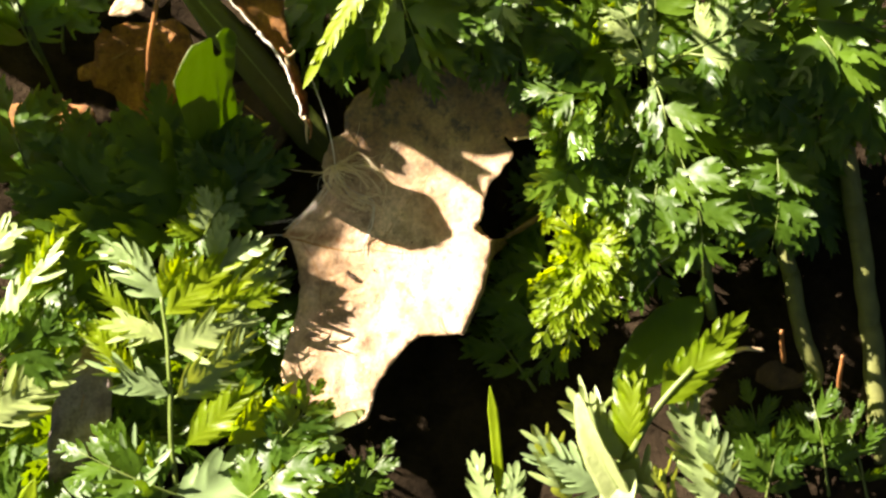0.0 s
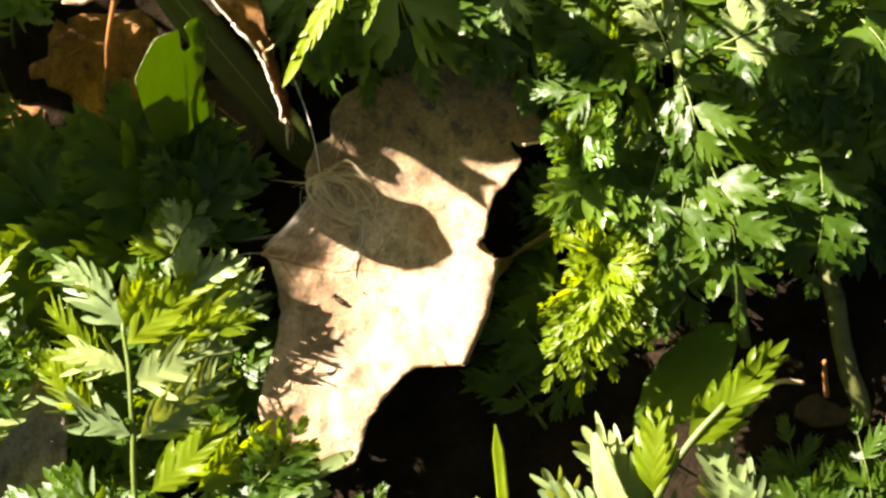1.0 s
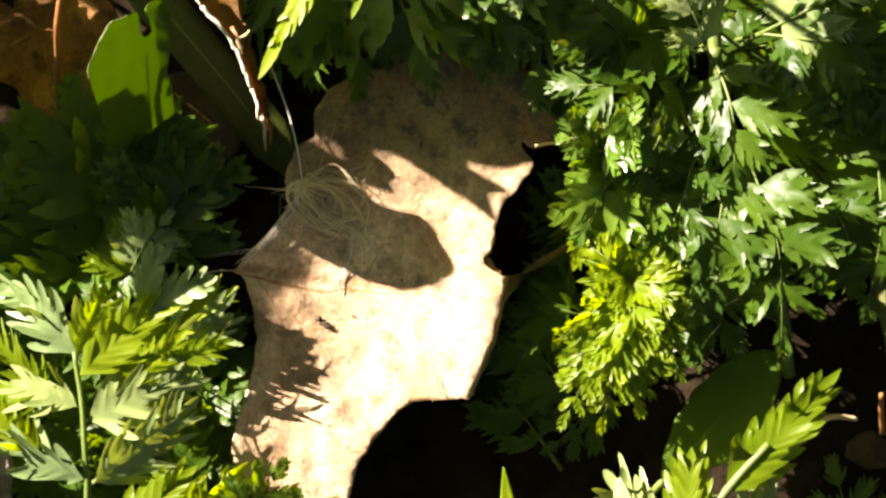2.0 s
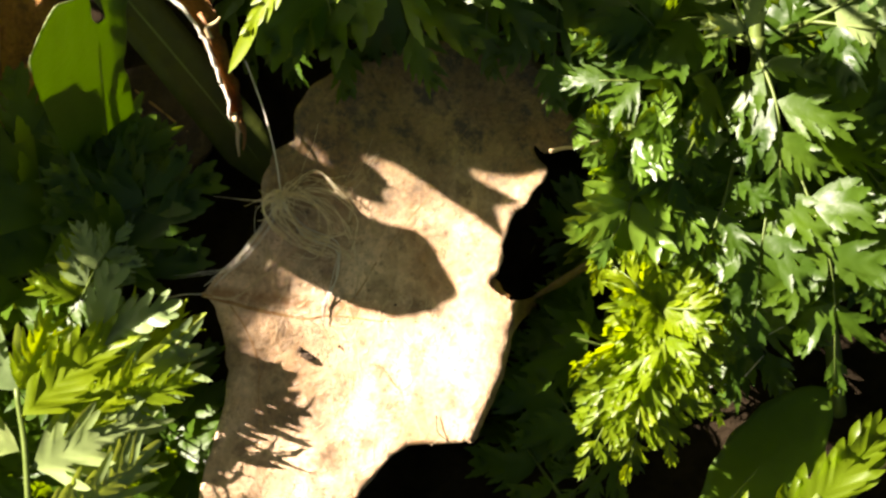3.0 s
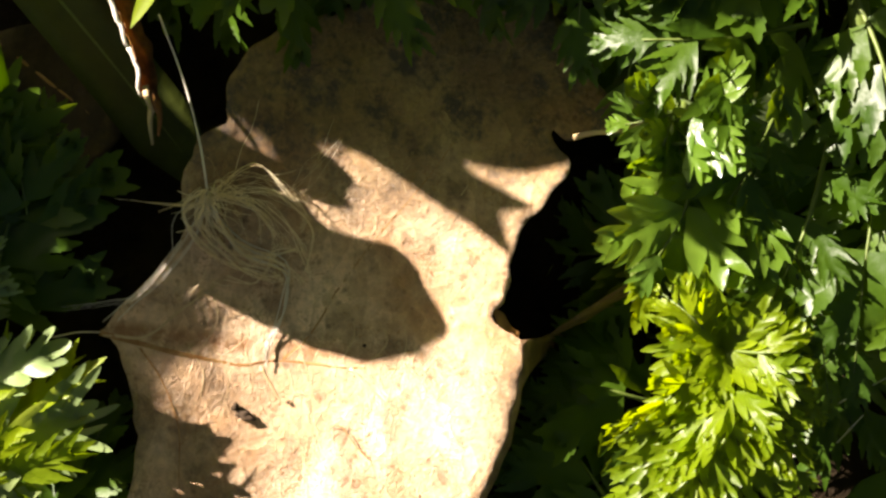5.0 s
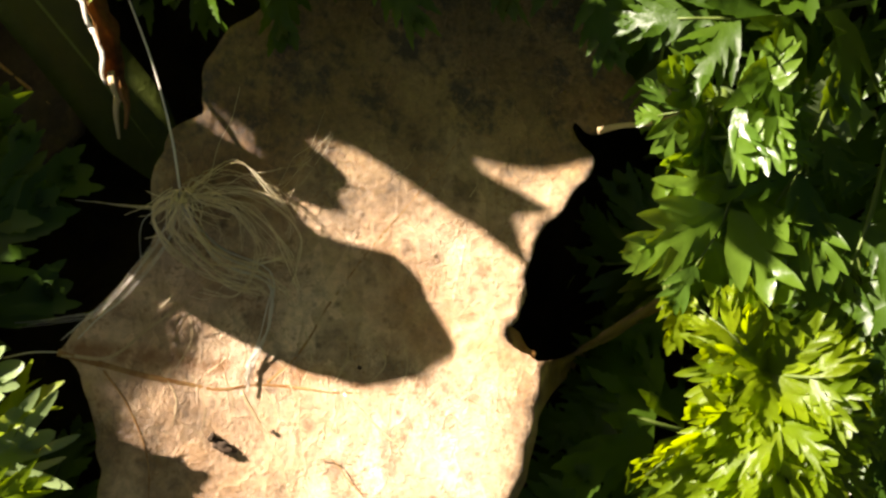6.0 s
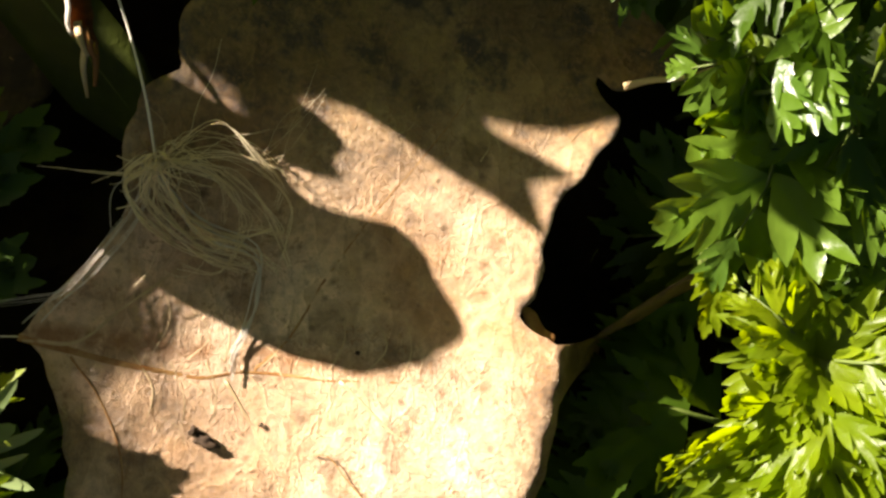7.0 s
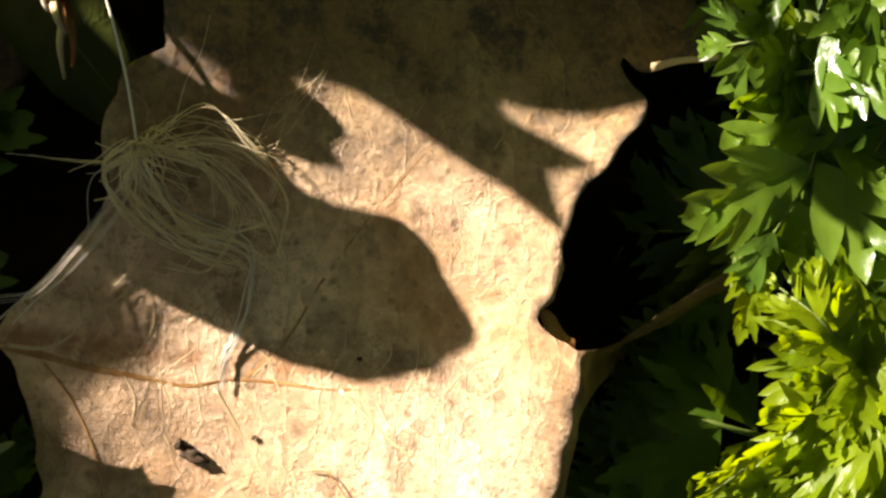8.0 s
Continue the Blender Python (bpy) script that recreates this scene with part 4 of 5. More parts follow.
# the bitten leaf
def bitten_leaf():
    top = thing("bitten_leaf", (-35.7, 29.7, 22), "upright bright green leaf with a bitten tip, lit from behind", "leaf")
    outline = ragged([(-3.4, -5.3), (-2.8, -4.1), (-1.8, -2.2), (-0.7, -0.4), (0.2, 0.2), (1.7, 1.2), (1.9, 0.4), (1.9, -0.9), (2.3, -1.4), (3.0, -0.6), (2.8, 0.7), (2.4, 1.7), (3.8, 2.9),
                      (5.0, 2.0), (4.9, -1.0), (4.6, -3.1), (4.1, -4.7), (4.4, -6.2), (4.4, -9.0), (4.3, -12.3), (3.4, -14.8), (-1.5, -15.1), (-2.6, -11.6), (-3.2, -8.1)], 4, 0.08, 9)

    def height(x, y):
        curl = float(np.interp(x, (-3.7, -2.7, -0.6, 1.5, 2.0), (0.2, 0.8, 1.1, 0.2, 0.0))) * min(1, max(0, (y + 6) / 3))
        curl -= (1.3 + 0.9 * min(1, max(0, (3.2 - x) / 0.8))) * min(1, max(0, (x - 2.0) / 0.4)) * min(1, max(0, (y - 0.2) / 1.8))
        curl += 1.5 * max(0, x - 3.4) * min(1, max(0, (1.8 - y) / 1.4)) * min(1, max(0, (y + 7) / 2))
        return curl - 1.75 * x + 1.15 * max(y, -7) + 1.9 * min(0, y + 7) + 0.8 * noise.noise(Vector((x * 0.35, y * 0.12, 1))) + 0.25 * noise.noise(Vector((x * 1.2, y * 0.3, 4)))

    blade = part("blade", sheet(outline, height, 0.3, 0.35), BITTEN, top)
    # an added pale tube stands in for light on the leaf's edge
    rim = smooth_line([(x, y, height(x, y) - 0.15) for x, y in ((-3.35, -6.3), (-3.4, -5.4), (-2.8, -4.1), (-1.8, -2.2), (-0.7, -0.4), (0.2, 0.2), (1.6, 1.1))], 5)
    part("rim", tube(bmesh.new(), rim, 0.08, 0.06, 6), GLARE, blade, "rim painted pale for the lit edge")
    rib = [Vector((x, y, height(x, y) - 0.25)) for x, y in ((2.2, -3.0), (2.0, -7.0), (1.6, -11.0), (1.3, -14.5))]
    part("midrib", tube(bmesh.new(), rib, 0.08, 0.2, 6), STALK, blade)
    part("stalk", tube(bmesh.new(), smooth_line([rib[-1], (1.0, -16, -29), (0.8, -17, -36)], 4), 0.5, 0.6), STALK, top)
    return top


bitten_leaf()

# ---- overhead leaves and tips ----
OVER = "leaf tips reaching in from above"
def leaf_tip(base, tip, teeth, label, seed, wide):
    """The end of one leaflet: a narrow blade, cut along both sides into forward-pointing teeth."""
    a, b = Vector(base), Vector(tip)
    top = thing("feathery_leaf", a, label, "leaf", OVER)
    blade = new("leaflet", pinna_mesh(seed, teeth, 1.0, FROND_YOUNG, POINTED, wide, 0.45, 42, 0.1))
    blade.parent = top
    x = (b - a).normalized()
    z = (Vector((-0.35, 0.2, 1)) - x * x.dot(Vector((-0.35, 0.2, 1)))).normalized()
    blade.matrix_basis = Matrix((x, z.cross(x), z)).transposed().to_4x4() @ Matrix.Scale((b - a).length, 4)
    foot = x * -12 - Vector((0, 0, 15 + a.z))
    part("stalk", tube(bmesh.new(), smooth_line([foot, foot * 0.3 + Vector((0, 0, 3)), Vector()], 5), 0.35, 0.25), STALK, top)


leaf_tip((-9.6, 41.5, 20), (-21.7, 24.2, 20), 10, "lime green leaflet tip with sharp teeth, lit by the sun", 140, 0.15)
leaf_tip((-5.5, 43.0, 20), (-10.9, 30.5, 20), 8, "lime green leaflet tip with sharp teeth, lit by the sun", 141, 0.19)
frond((8.1, 43.9, 12), (8.5, 32.5, 12), 7, PALE, GREYISH, 1, seed=142, group=OVER)


# tall broad leaves added out of view, to cast the shade across the litter
TALL = "tall broad leaves"
for base, tip, wide, at in (((-146.1, 43.7, 34), (-68.6, 38.4, 34), 9, 0.72), ((-80.2, 39.9, 36), (-71.0, 39.0, 36), 5, 0.65), ((-72.6, 81.4, 42), (-43.3, 73.2, 42), 13, 0.5), ((-151.4, 89.9, 37), (-116.6, 82.8, 37), 17, 0.5), ((3.4, 78.4, 42), (19.2, 63.5, 40), 9, 0.5), ((-28.1, 50.3, 38), (-18.5, 36.0, 37), 4, 0.5), ((-154.8, 52.8, 34), (-66.3, 45.6, 34), 11, 0.65),
                            ((-156.3, 62.6, 35), (-78.0, 59.5, 35), 15, 0.8), ((-157.8, 74.1, 36), (-78.0, 69.5, 36), 17, 0.82), ((-115.9, 85.5, 37), (-72.5, 80.3, 37), 16, 0.6),
                            ((-34.9, 66.5, 38), (-12.3, 52.0, 36), 7, 0.5), ((-12.7, 58.0, 38), (6.5, 46.9, 36), 5, 0.5), ((0.5, 65.2, 40), (17.1, 46.0, 38), 13, 0.5), ((-7.1, 64.3, 44), (9.2, 44.6, 44), 11, 0.5)):
    broad_leaf(base, tip, wide, CASTER, "broad leaf added out of view to cast shade", 0.02, 0.0, 0.3, petiole=8, drop=18 + Vector(base).z, group=TALL, wide_at=at)


def lobed_leaf(outline, height, foot):
    """An added broad leaf, held level on a stalk from the ground, its edge lobed and toothed to shape shade."""
    a = Vector((*outline[0], height))
    top = thing("broad_leaf", a, "lobed leaf added out of view to cast shade", "leaf", TALL)
    flat = [(x - a.x, y - a.y) for x, y in outline]
    part("blade", sheet(flat, lambda x, y: 0.25 * noise.noise(Vector((x * 0.2, y * 0.2, 6))), 0.5, 0.3), CASTER, top)
    low = Vector((*foot, -18)) - a
    part("stalk", tube(bmesh.new(), smooth_line([low, low + Vector((2, -3, height * 0.6)), Vector((flat[-1][0], flat[-1][1], -0.2))], 5), 0.6, 0.4), STALK, top)


lobed_leaf([(-69.0, 54.0), (-67.0, 52.0), (-65.1, 51.6), (-64.7, 53.0), (-63.8, 53.9), (-63.2, 53.3), (-63.2, 52.3), (-62.6, 51.0), (-61.7, 51.9), (-61.0, 53.2), (-60.8, 53.7), (-59.7, 54.1), (-58.4, 53.7), (-57.0, 52.8),
            (-55.5, 51.8), (-53.8, 50.6), (-52.5, 50.0), (-50.6, 48.5), (-47.7, 46.2), (-49.2, 48.8), (-49.6, 50.4), (-46.5, 50.6), (-49.3, 52.0), (-51.1, 53.0), (-52.0, 53.7), (-49.6, 53.5),
            (-46.8, 53.5), (-43.2, 53.3), (-37.5, 56.4), (-33.3, 64.5), (-30.1, 80.0), (-38.0, 91.0), (-54.0, 92.0), (-65.0, 86.0), (-69.0, 76.0), (-69.5, 62.0)], 36, (-84, 66))
lobed_leaf([(-75.4, 35.6), (-75.0, 40.3), (-73.0, 44.0), (-68.6, 46.0), (-65.6, 44.2), (-66.0, 40.8), (-66.2, 39.0), (-66.6, 37.6), (-66.8, 36.6), (-66.9, 35.8), (-67.7, 34.7), (-68.7, 33.6),
            (-69.0, 32.8), (-69.5, 31.5), (-69.4, 30.7), (-69.3, 30.3), (-68.9, 30.3), (-67.8, 31.2), (-68.6, 29.9), (-69.5, 28.6), (-71.3, 26.5), (-78.0, 26.0), (-80.0, 33.0)], 34, (-90, 36))


# ---- dead and dry things ----
grass_blade([(-40.2, 41.3, -5), (-31.0, 30.7, -4), (-23.1, 21.1, -5), (-15.8, 11.5, -8)], 5.5, BLADE, "broad dull olive grass blade lying in shade")


def dead_strip():
    """A long torn strip of a dead leaf, rolled into a gutter, wide above and frayed at its lower end."""
    root = Vector((-29.0, 38.6, 2))
    top = thing("dead_leaf_strip", root, "curled rust-brown dead leaf strip with a frayed pale edge", "leaf")
    edge = smooth_line([(-36.5, 42.5, 5.5), (-33.2, 38.6, 5.0), (-29.8, 35.2, 4.4), (-27.2, 32.0, 3.8), (-25.2, 29.8, 3.2), (-24.1, 27.8, 2.8), (-22.9, 25.2, 2.3), (-22.0, 22.6, 1.7), (-21.4, 19.8, 1.0)], 7)
    back = smooth_line([(-25.5, 43.5, -1), (-24.6, 38.6, -0.6), (-24.1, 35.2, -0.4), (-23.5, 32.0, -0.3), (-22.9, 29.5, -0.2), (-22.0, 26.9, -0.2), (-20.9, 23.5, -0.2), (-20.4, 20.8, -0.2), (-20.2, 19.2, -0.2)], 7)
    bm = bmesh.new()
    rows = []
    n = 9
    for i, (p, q) in enumerate(zip(edge, back)):
        row = []
        for k in range(n):
            f = k / (n - 1)
            c = p.lerp(q, f) - root
            c.z -= 1.3 * math.sin(math.pi * f) * min(1, (q - p).length / 5)
            c += noise.noise_vector(c * 0.45) * 0.5 + noise.noise_vector(c * 1.3 + root) * 0.22
            row.append((bm.verts.new(c), bm.verts.new(c - Vector((0.12, 0.05, 0.2)))))
        rows.append(row)
    for u, v in zip(rows, rows[1:]):
        for k in range(n - 1):
            bm.faces.new((u[k][0], u[k + 1][0], v[k + 1][0], v[k][0]))
            bm.faces.new((u[k + 1][1], u[k][1], v[k][1], v[k + 1][1]))
        bm.faces.new((u[0][1], u[0][0], v[0][0], v[0][1]))
        bm.faces.new((u[-1][0], u[-1][1], v[-1][1], v[-1][0]))
    for row, turn in ((rows[0], 1), (rows[-1], -1)):
        for k in range(n - 1):
            bm.faces.new([row[k][0], row[k][1], row[k + 1][1], row[k + 1][0]][::turn])
    part("blade", bm, RUST, top)
    for first, last, r in ((0, 20, 0.20), (19, 34, 0.26), (33, 48, 0.22), (47, len(edge), 0.20)):
        piece = [p - root + noise.noise_vector(p * 0.9) * 0.35 + Vector((-0.1, 0, 0.15)) for p in edge[first:last]]
        part("torn_edge", tube(bmesh.new(), piece, r, r * 0.6, 6, 0.6), SILVER, top, "pale torn dry edge")
    shreds = (((-20.9, 20.2, 0.8), (-20.5, 19.0, 1.2), (-20.1, 18.3, 0.6)), ((-20.7, 19.6, 0.6), (-20.9, 18.0, 1.0), (-20.8, 16.2, 0.0)), ((-20.4, 19.4, 0.6), (-20.2, 18.2, 0.7), (-20.4, 16.9, -0.4)),
              ((-21.3, 20.6, 1.0), (-21.0, 19.4, 1.4), (-20.6, 18.6, 1.0)), ((-24.6, 30.6, 3.4), (-23.7, 29.0, 4.0), (-23.3, 27.2, 3.0)), ((-23.4, 28.0, 3.6), (-23.8, 29.0, 4.2), (-22.9, 29.6, 4.2), (-22.5, 30.2, 3.8)))
    for k, points in enumerate(shreds):
        part("frayed_end", tube(bmesh.new(), [Vector(p) - root for p in smooth_line(points, 5)], 0.30, 0.10, 6, 0.5), VEIN_PALE if k % 2 else TWIG, top)


dead_strip()
torn_leaf([(-34.5, 25.0), (-30.2, 26.5), (-26.0, 22.5), (-24.5, 17.8), (-28.7, 13.5), (-33.5, 15.2)], SHADED_DEAD, "dark mottled dead leaf deep in the shade", -11, (0.0, 0.0), 1.5, 28)
torn_leaf([(46.0, -9.0), (58.0, -6.0), (69.0, -9.0), (71.0, -24.0), (60.0, -27.0), (45.0, -24.0), (42.0, -17.0)], SHADED_DEAD, "dead leaf darkened for shade under the plants", -14, (0.0, 0.05), 2.0, 29)
stem([(-41.1, 39.6, 21), (-42.3, 34.9, 18.5), (-43.2, 30.9, 16), (-43.7, 28.6, 13), (-45.2, 24.2, 2), (-47.0, 20.1, -12)], 0.32, 0.45, TWIG, "reddish dry upright stalk", name="dry_stalk")
torn_leaf([(-57.2, 26.9), (-55.8, 28.5), (-54.4, 29.2), (-53.7, 32.0), (-52.7, 34.0), (-51.5, 33.7), (-49.7, 35.3), (-46.3, 34.9), (-41.5, 35.8), (-38.9, 32.1), (-38.9, 26.9), (-41.9, 20.4), (-47.1, 19.6), (-50.2, 22.8), (-53.0, 24.5), (-54.9, 26.2)], RUST, "torn mottled brown dead leaf in the shade", -6, (-0.15, 0.1), 2.0, 21)
torn_leaf([(-49.4, 34.6), (-48.3, 36.5), (-46.6, 37.7), (-44.7, 37.5), (-43.7, 36.3), (-44.0, 35.1), (-46.1, 34.2)], TAN, "pale dry scrap of dead leaf caught on a stalk", 18.2, (0.1, 0.2), 0.8, 22)
torn_leaf([(-64.5, 22.9), (-61.9, 24.3), (-58.9, 23.3), (-56.8, 22.1), (-54.4, 21.6), (-54.9, 17.4), (-62.7, 16.4), (-69.2, 17.0), (-69.2, 21.7)], RUST, "torn mottled brown dead leaf in the shade", -7, (0.1, 0.0), 2.0, 23)
grass_blade([(-59.9, 23.9, -8), (-62.3, 30.6, -3), (-65.7, 39.7, 3)], 0.8, BLADE, "thin olive grass stalk")
torn_leaf([(-21.1, -17.3), (-17.7, 3.5), (-12.5, 13.9), (-0.3, 16.5), (5.7, 9.6), (3.1, -2.5), (-7.3, -13.8), (-15.1, -21.6)], SHADED_DEAD, "dead leaf darkened for shade under the pale one", -8, (0.0, 0.0), 2.5, 24)
torn_leaf([(43.9, -15.5), (49.1, -11.2), (56.9, -12.1), (62.1, -17.3), (56.0, -21.6), (48.2, -20.7)], SHADED_DEAD, "dead leaf darkened for shade under the plants", -12, (0.0, 0.1), 2.0, 26)
torn_leaf([(-9.0, 43.4), (-0.3, 46.0), (11.8, 43.4), (15.3, 33.0), (10.1, 25.2), (-0.3, 24.3), (-8.1, 30.4)], SHADED_DEAD, "dead leaf darkened for shade under the plants", -8, (0.0, 0.1), 2.0, 27)
stem([(44.9, -15.9, -5), (46.9, -15.3, -4), (49.6, -15.7, -5)], 0.42, 0.28, VEIN_PALE, "short pale dry twig", name="twig", category="twig")
stem([(53.2, -17.6, -8), (52.5, -14.8, -4), (52.0, -12.5, -1)], 0.4, 0.3, TWIG, "short orange-brown broken stalk", name="dry_stalk")
stem([(61.8, -22.0, -8), (61.6, -19.2, -5), (61.8, -16.5, -3)], 0.4, 0.3, TWIG, "short orange-brown broken stalk", name="dry_stalk")
stem([(7.9, 30.5, -2), (9.0, 32.0, 0), (9.5, 33.9, 0)], 0.3, 0.2, TWIG, "short orange-brown broken stalk", name="dry_stalk")
for k, (a, b) in enumerate((((30.0, -3.9, 0), (34.7, -1.2, 2)), ((31.1, -6.4, -1), (32.8, -4.2, 1)), ((26.0, -7.8, -2), (29.1, -7.1, 0)), ((29.6, -0.8, 0), (32.0, 1.8, 2)))):
    stem([a, Vector(a).lerp(Vector(b), 0.5), b], 0.05, 0.04, SILVER, "single stiff white hair", name="plant_hair", category="hair", group="stiff hairs")

# ---- the tuft of fibres on the leaf ----
def over(place, lift):
    x, y = place
    return Vector((x, y, leaf_height(max(x, -22.5), y) + lift))


def fibre_tuft():
    rng = random.Random(77)
    knot = over((-16.3, 12.2), 1.6)
    top = thing("fibre_tuft", knot, "tangled tuft of straw-coloured plant fibres caught on the leaf", "plant fluff")

    def strand(points, r, material, spread=0.6, lift=1.2):
        line = [Vector()]
        for p in points:
            wild = Vector((rng.gauss(0, 1), rng.gauss(0, 1), rng.gauss(0, 0.3))) * spread
            line.append(over(p, 0.4 * lift + rng.uniform(0, lift)) - knot + wild)
        part("strand", tube(bmesh.new(), smooth_line(line, 6), r, r * 0.55, 5), material, top)

    def curl(heading, long, bend, r, material, rise=1.0):
        """A strand that leaves the knot in a heading, and winds to one side as it goes."""
        p = Vector((knot.x + rng.gauss(0, 0.45), knot.y + rng.gauss(0, 0.35)))
        line = [Vector((p.x - knot.x, p.y - knot.y, rng.uniform(-0.5, 0.2)))]
        turn = radians(heading)
        n = 7
        for i in range(n):
            p = p + Vector((math.cos(turn), math.sin(turn))) * long / n
            turn += radians(bend) / n + rng.gauss(0, 0.24)
            lift = rise * (1.5 * (1 - i / n) ** 1.5 + 0.5 * abs(math.sin(i * 0.9 + heading))) + 0.2
            line.append(over((p.x, p.y), lift) - knot)
        part("strand", tube(bmesh.new(), smooth_line(line, 3), r, r * 0.6, 4), material, top)

    def sweep(points, r, material, spread, lift, root=0.35, loose=False, lock=0):
        """A strand from the knot over points of the leaf, at a height over it; strands of one lock keep close together."""
        shared = random.Random(lock) if lock else rng
        line = [Vector((shared.gauss(0, root) + rng.gauss(0, 0.08), shared.gauss(0, root * 0.7) + rng.gauss(0, 0.08), rng.uniform(-0.3, 0.5)))]
        drift = Vector((shared.gauss(0, spread), shared.gauss(0, spread), 0))
        near = shared.uniform(0.72, 1.08) if loose else 1.0
        points = points[:shared.randint(3, len(points))] if loose else points
        for i, p in enumerate(points):
            own = Vector((rng.gauss(0, 1), rng.gauss(0, 1), 0)) * spread * (0.16 if lock else 0.45)
            sway = Vector((shared.gauss(0, 1), shared.gauss(0, 1), 0)) * spread * 0.45 if lock else Vector()
            f = 1 - i / len(points)
            at = Vector(p) * near + knot.to_2d() * (1 - near)
            line.append(over(at, 0.25 + lift * shared.uniform(0.4, 1.2) * (0.35 + 0.65 * f)) - knot + drift + sway + own)
        part("strand", tube(bmesh.new(), smooth_line(line, 5), r, r * 0.6, 4), material, top)

    # a mop of short strands round the knot
    for k in range(26):
        curl(rng.uniform(-140, -20), rng.uniform(2.0, 4.2), rng.uniform(-50, 60), rng.uniform(0.025, 0.05), SILK, 1.3)
    # loops that swing out and come together again
    for k in range(16):
        sweep([(-13.2, 13.2), (-10.8, 11.9), (-9.6, 10.0), (-9.4, 8.2), (-10.3, 6.6)], rng.uniform(0.018, 0.034), SILK, 0.8, 1.2, loose=True, lock=100 + k // 4)
    for k in range(16):
        sweep([(-14.0, 12.6), (-11.8, 11.0), (-11.2, 8.8), (-12.2, 7.2), (-14.2, 6.9)], rng.uniform(0.018, 0.036), SILK, 1.0, 1.3, loose=True, lock=200 + k // 4)
    for k in range(25):
        sweep([(-17.6, 10.9), (-16.7, 8.7), (-14.6, 7.1), (-12.2, 6.5), (-10.3, 6.5)], rng.uniform(0.028, 0.052), SILK, 0.55, 1.1, loose=k // 5 % 2 == 0, lock=300 + k // 5)
    for k in range(12):
        sweep([(-15.4, 10.5), (-13.6, 8.4), (-11.4, 7.4), (-10.2, 6.6)], rng.uniform(0.022, 0.042), SILK, 0.6, 1.4, lock=400 + k // 4)
    for k in range(7):
        curl(rng.uniform(-80, 60), rng.uniform(4, 9), rng.uniform(-220, 60), rng.uniform(0.016, 0.03), SILK, 0.9)
    # the bundle that runs down from where they meet
    for k in range(14):
        sweep([(-14.0, 8.4), (-10.6, 6.6), (-10.7, 4.1), (-11.3, 2.0), (-12.0, rng.uniform(-0.7, 0.8))], rng.uniform(0.025, 0.045), SILVER, 0.3, 0.5, lock=500 + k // 5)
    # the bundles that run to the tip of the leaf
    for k in range(10):
        sweep([(-17.4, 9.4), (-20.0, 6.1), (-21.8, 4.3), (-23.5, 2.6)], rng.uniform(0.014, 0.024), SILVER, 0.26, 0.05, lock=600 + k // 4)
    for k in range(5):
        far = rng.uniform(0, 3)
        sweep([(-18.0, 9.4), (-21.4, 5.0), (-23.6, 4.3), (-27.5 + far, 3.8 + 0.1 * far)], rng.uniform(0.012, 0.02), SILVER, 0.14, 0.3)
    for k in range(5):
        sweep([(-18.1, 11.5), (-20.2, 11.6), (-22.9 + 0.9 * k, 11.9 - 0.1 * k)], 0.022, SILK, 0.12, 0.1)
    for k in range(5):
        sweep([(-13.0, 12.6), (-10.1, 12.5), (-8.4 + rng.gauss(0, 0.6), 14.9), (-7.3 + rng.gauss(0, 0.8), 15.4 + 0.6 * k)], 0.009, SILK, 0.45, 0.4)
    for k in range(8):
        sweep([(-14.5, 13.6), (-12.5, 13.6), (-10.6, 12.6), (-9.4, 11.2)], 0.02, SILK, 0.5, 0.8)
    strand([(-18.6, 10.8), (-19.0, 7.9)], 0.03, SILVER, 0.1)
    part("stalk", tube(bmesh.new(), smooth_line([Vector(), Vector((-16.9, 16.4, 4.6)) - knot, Vector((-18.1, 21.0, 5.2)) - knot, Vector((-19.8, 25.6, 5.6)) - knot], 6), 0.09, 0.06, 6), SILVER, top, "silvery dry stalk")
    return top


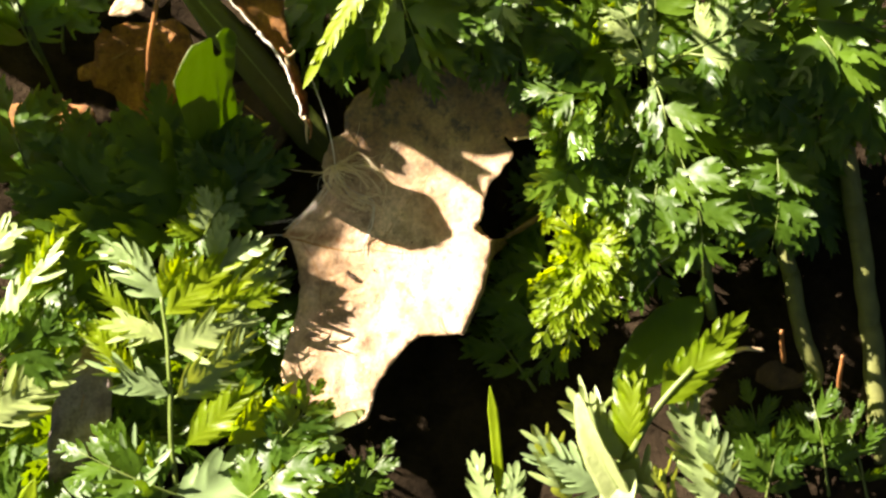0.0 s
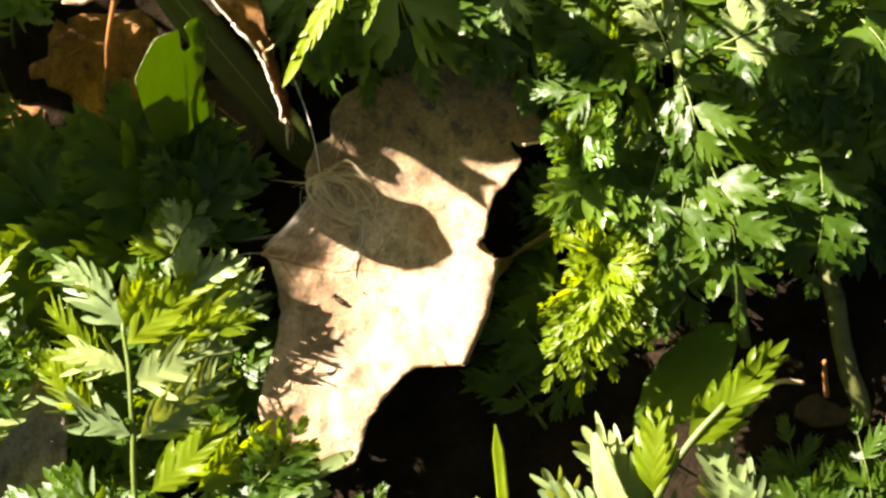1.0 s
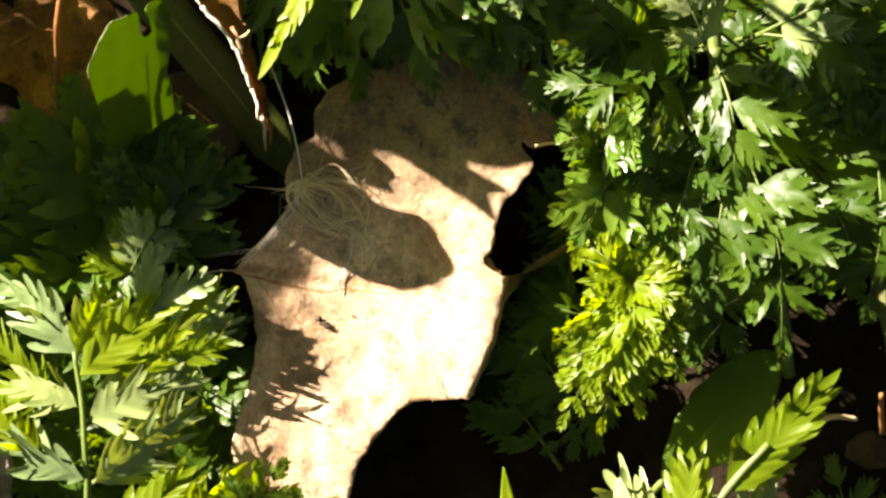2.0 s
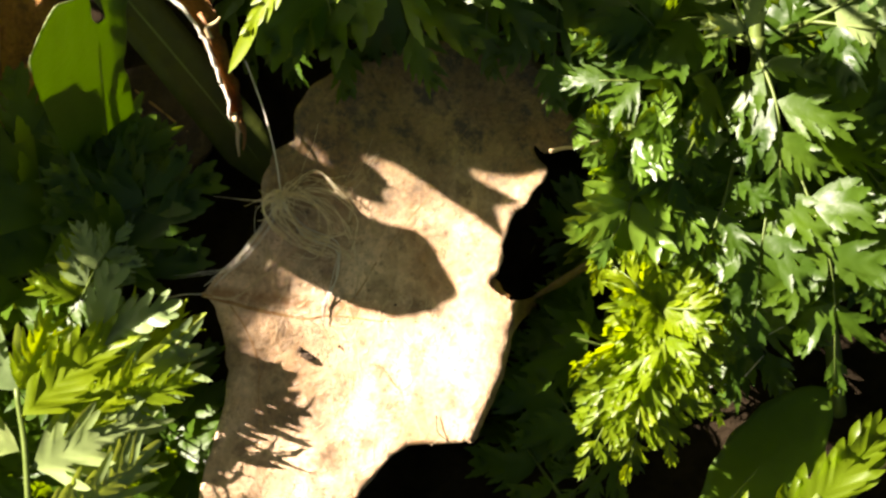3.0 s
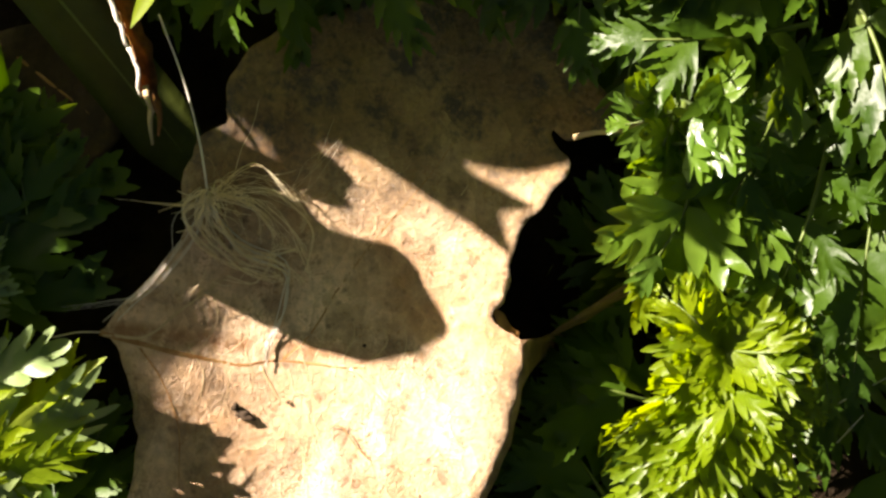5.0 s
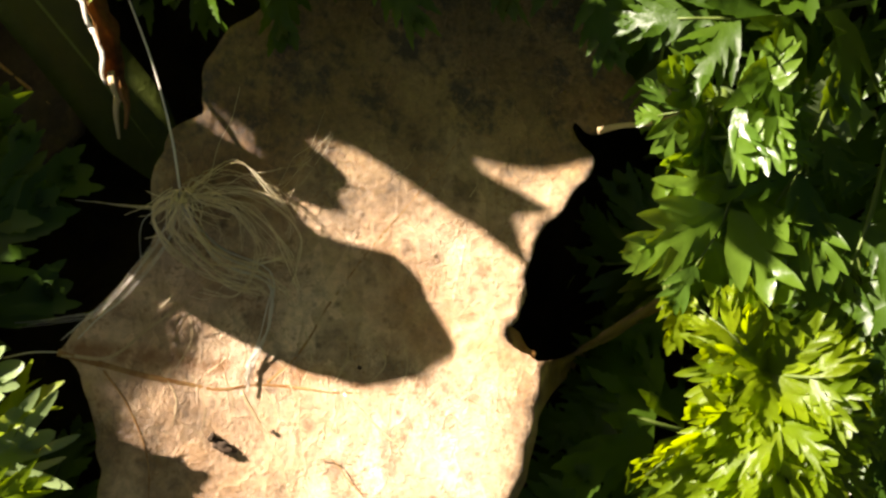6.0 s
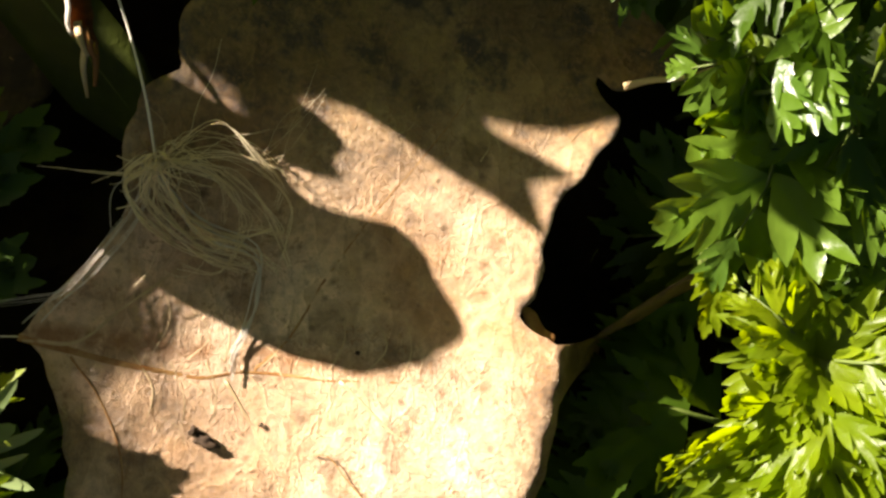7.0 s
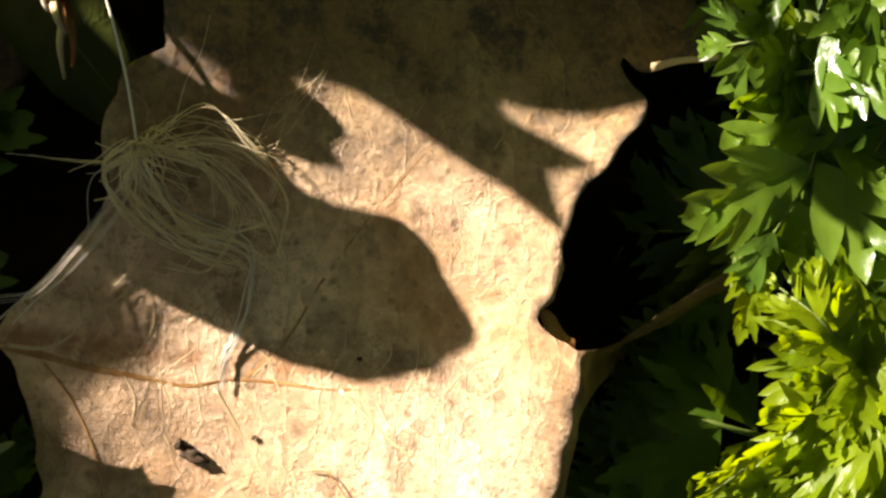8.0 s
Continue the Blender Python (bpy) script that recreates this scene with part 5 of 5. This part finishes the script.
fibre_tuft()
stem([over((-27.9, 1.7), 0.5), over((-25.9, 2.1), 1.5), over((-24.3, 2.1), 0.6)], 0.05, 0.04, SILVER, "single pale fibre at the leaf tip", name="plant_hair", category="hair")
stem([over((-0.6, -10.3), 0.3), over((-0.4, -12.0), 0.8), over((1.0, -13.2), 0.3)], 0.07, 0.05, CRUMB, "thin dark curled fibre on the leaf", name="curled_fibre", category="fibre")
stem([over((-7.4, -5.1), 0.2), over((-6.5, -5.2), 0.4), over((-5.5, -6.5), 0.3), over((-4.5, -7.6), 0.2)], 0.05, 0.04, VEIN, "thin curled fibre on the leaf", name="curled_fibre", category="fibre")


def crumb(place, long, wide, tall, turn, label, name="debris_crumb"):
    top = thing(name, over(place, 0.2), label, "debris")
    bm = bmesh.new()
    bmesh.ops.create_icosphere(bm, subdivisions=3, radius=0.5)
    for v in bm.verts:
        v.co *= 1 + 0.7 * noise.noise(v.co * 3.1 + Vector(place).to_3d()) + 0.4 * noise.noise(v.co * 8 + Vector(place).to_3d())
        v.co = Matrix.Rotation(radians(turn), 3, "Z") @ Vector((v.co.x * long, v.co.y * wide, v.co.z * tall))
    part("lump", bm, CRUMB, top)
    return top


crumb((-13.9, -4.2), 1.4, 0.65, 0.5, -25, "dark crumb of debris lying on the pale leaf")
crumb((-14.6, -3.6), 0.6, 0.4, 0.5, 40, "small dark crumb of debris on the pale leaf")
crumb((-4.8, 1.0), 0.3, 0.25, 0.2, 0, "small dark crumb of debris on the pale leaf")
crumb((-10.6, -3.3), 0.3, 0.2, 0.2, 30, "small dark crumb of debris on the pale leaf")

# ---- undergrowth in the shade of the other leaves ----
rng = random.Random(314)
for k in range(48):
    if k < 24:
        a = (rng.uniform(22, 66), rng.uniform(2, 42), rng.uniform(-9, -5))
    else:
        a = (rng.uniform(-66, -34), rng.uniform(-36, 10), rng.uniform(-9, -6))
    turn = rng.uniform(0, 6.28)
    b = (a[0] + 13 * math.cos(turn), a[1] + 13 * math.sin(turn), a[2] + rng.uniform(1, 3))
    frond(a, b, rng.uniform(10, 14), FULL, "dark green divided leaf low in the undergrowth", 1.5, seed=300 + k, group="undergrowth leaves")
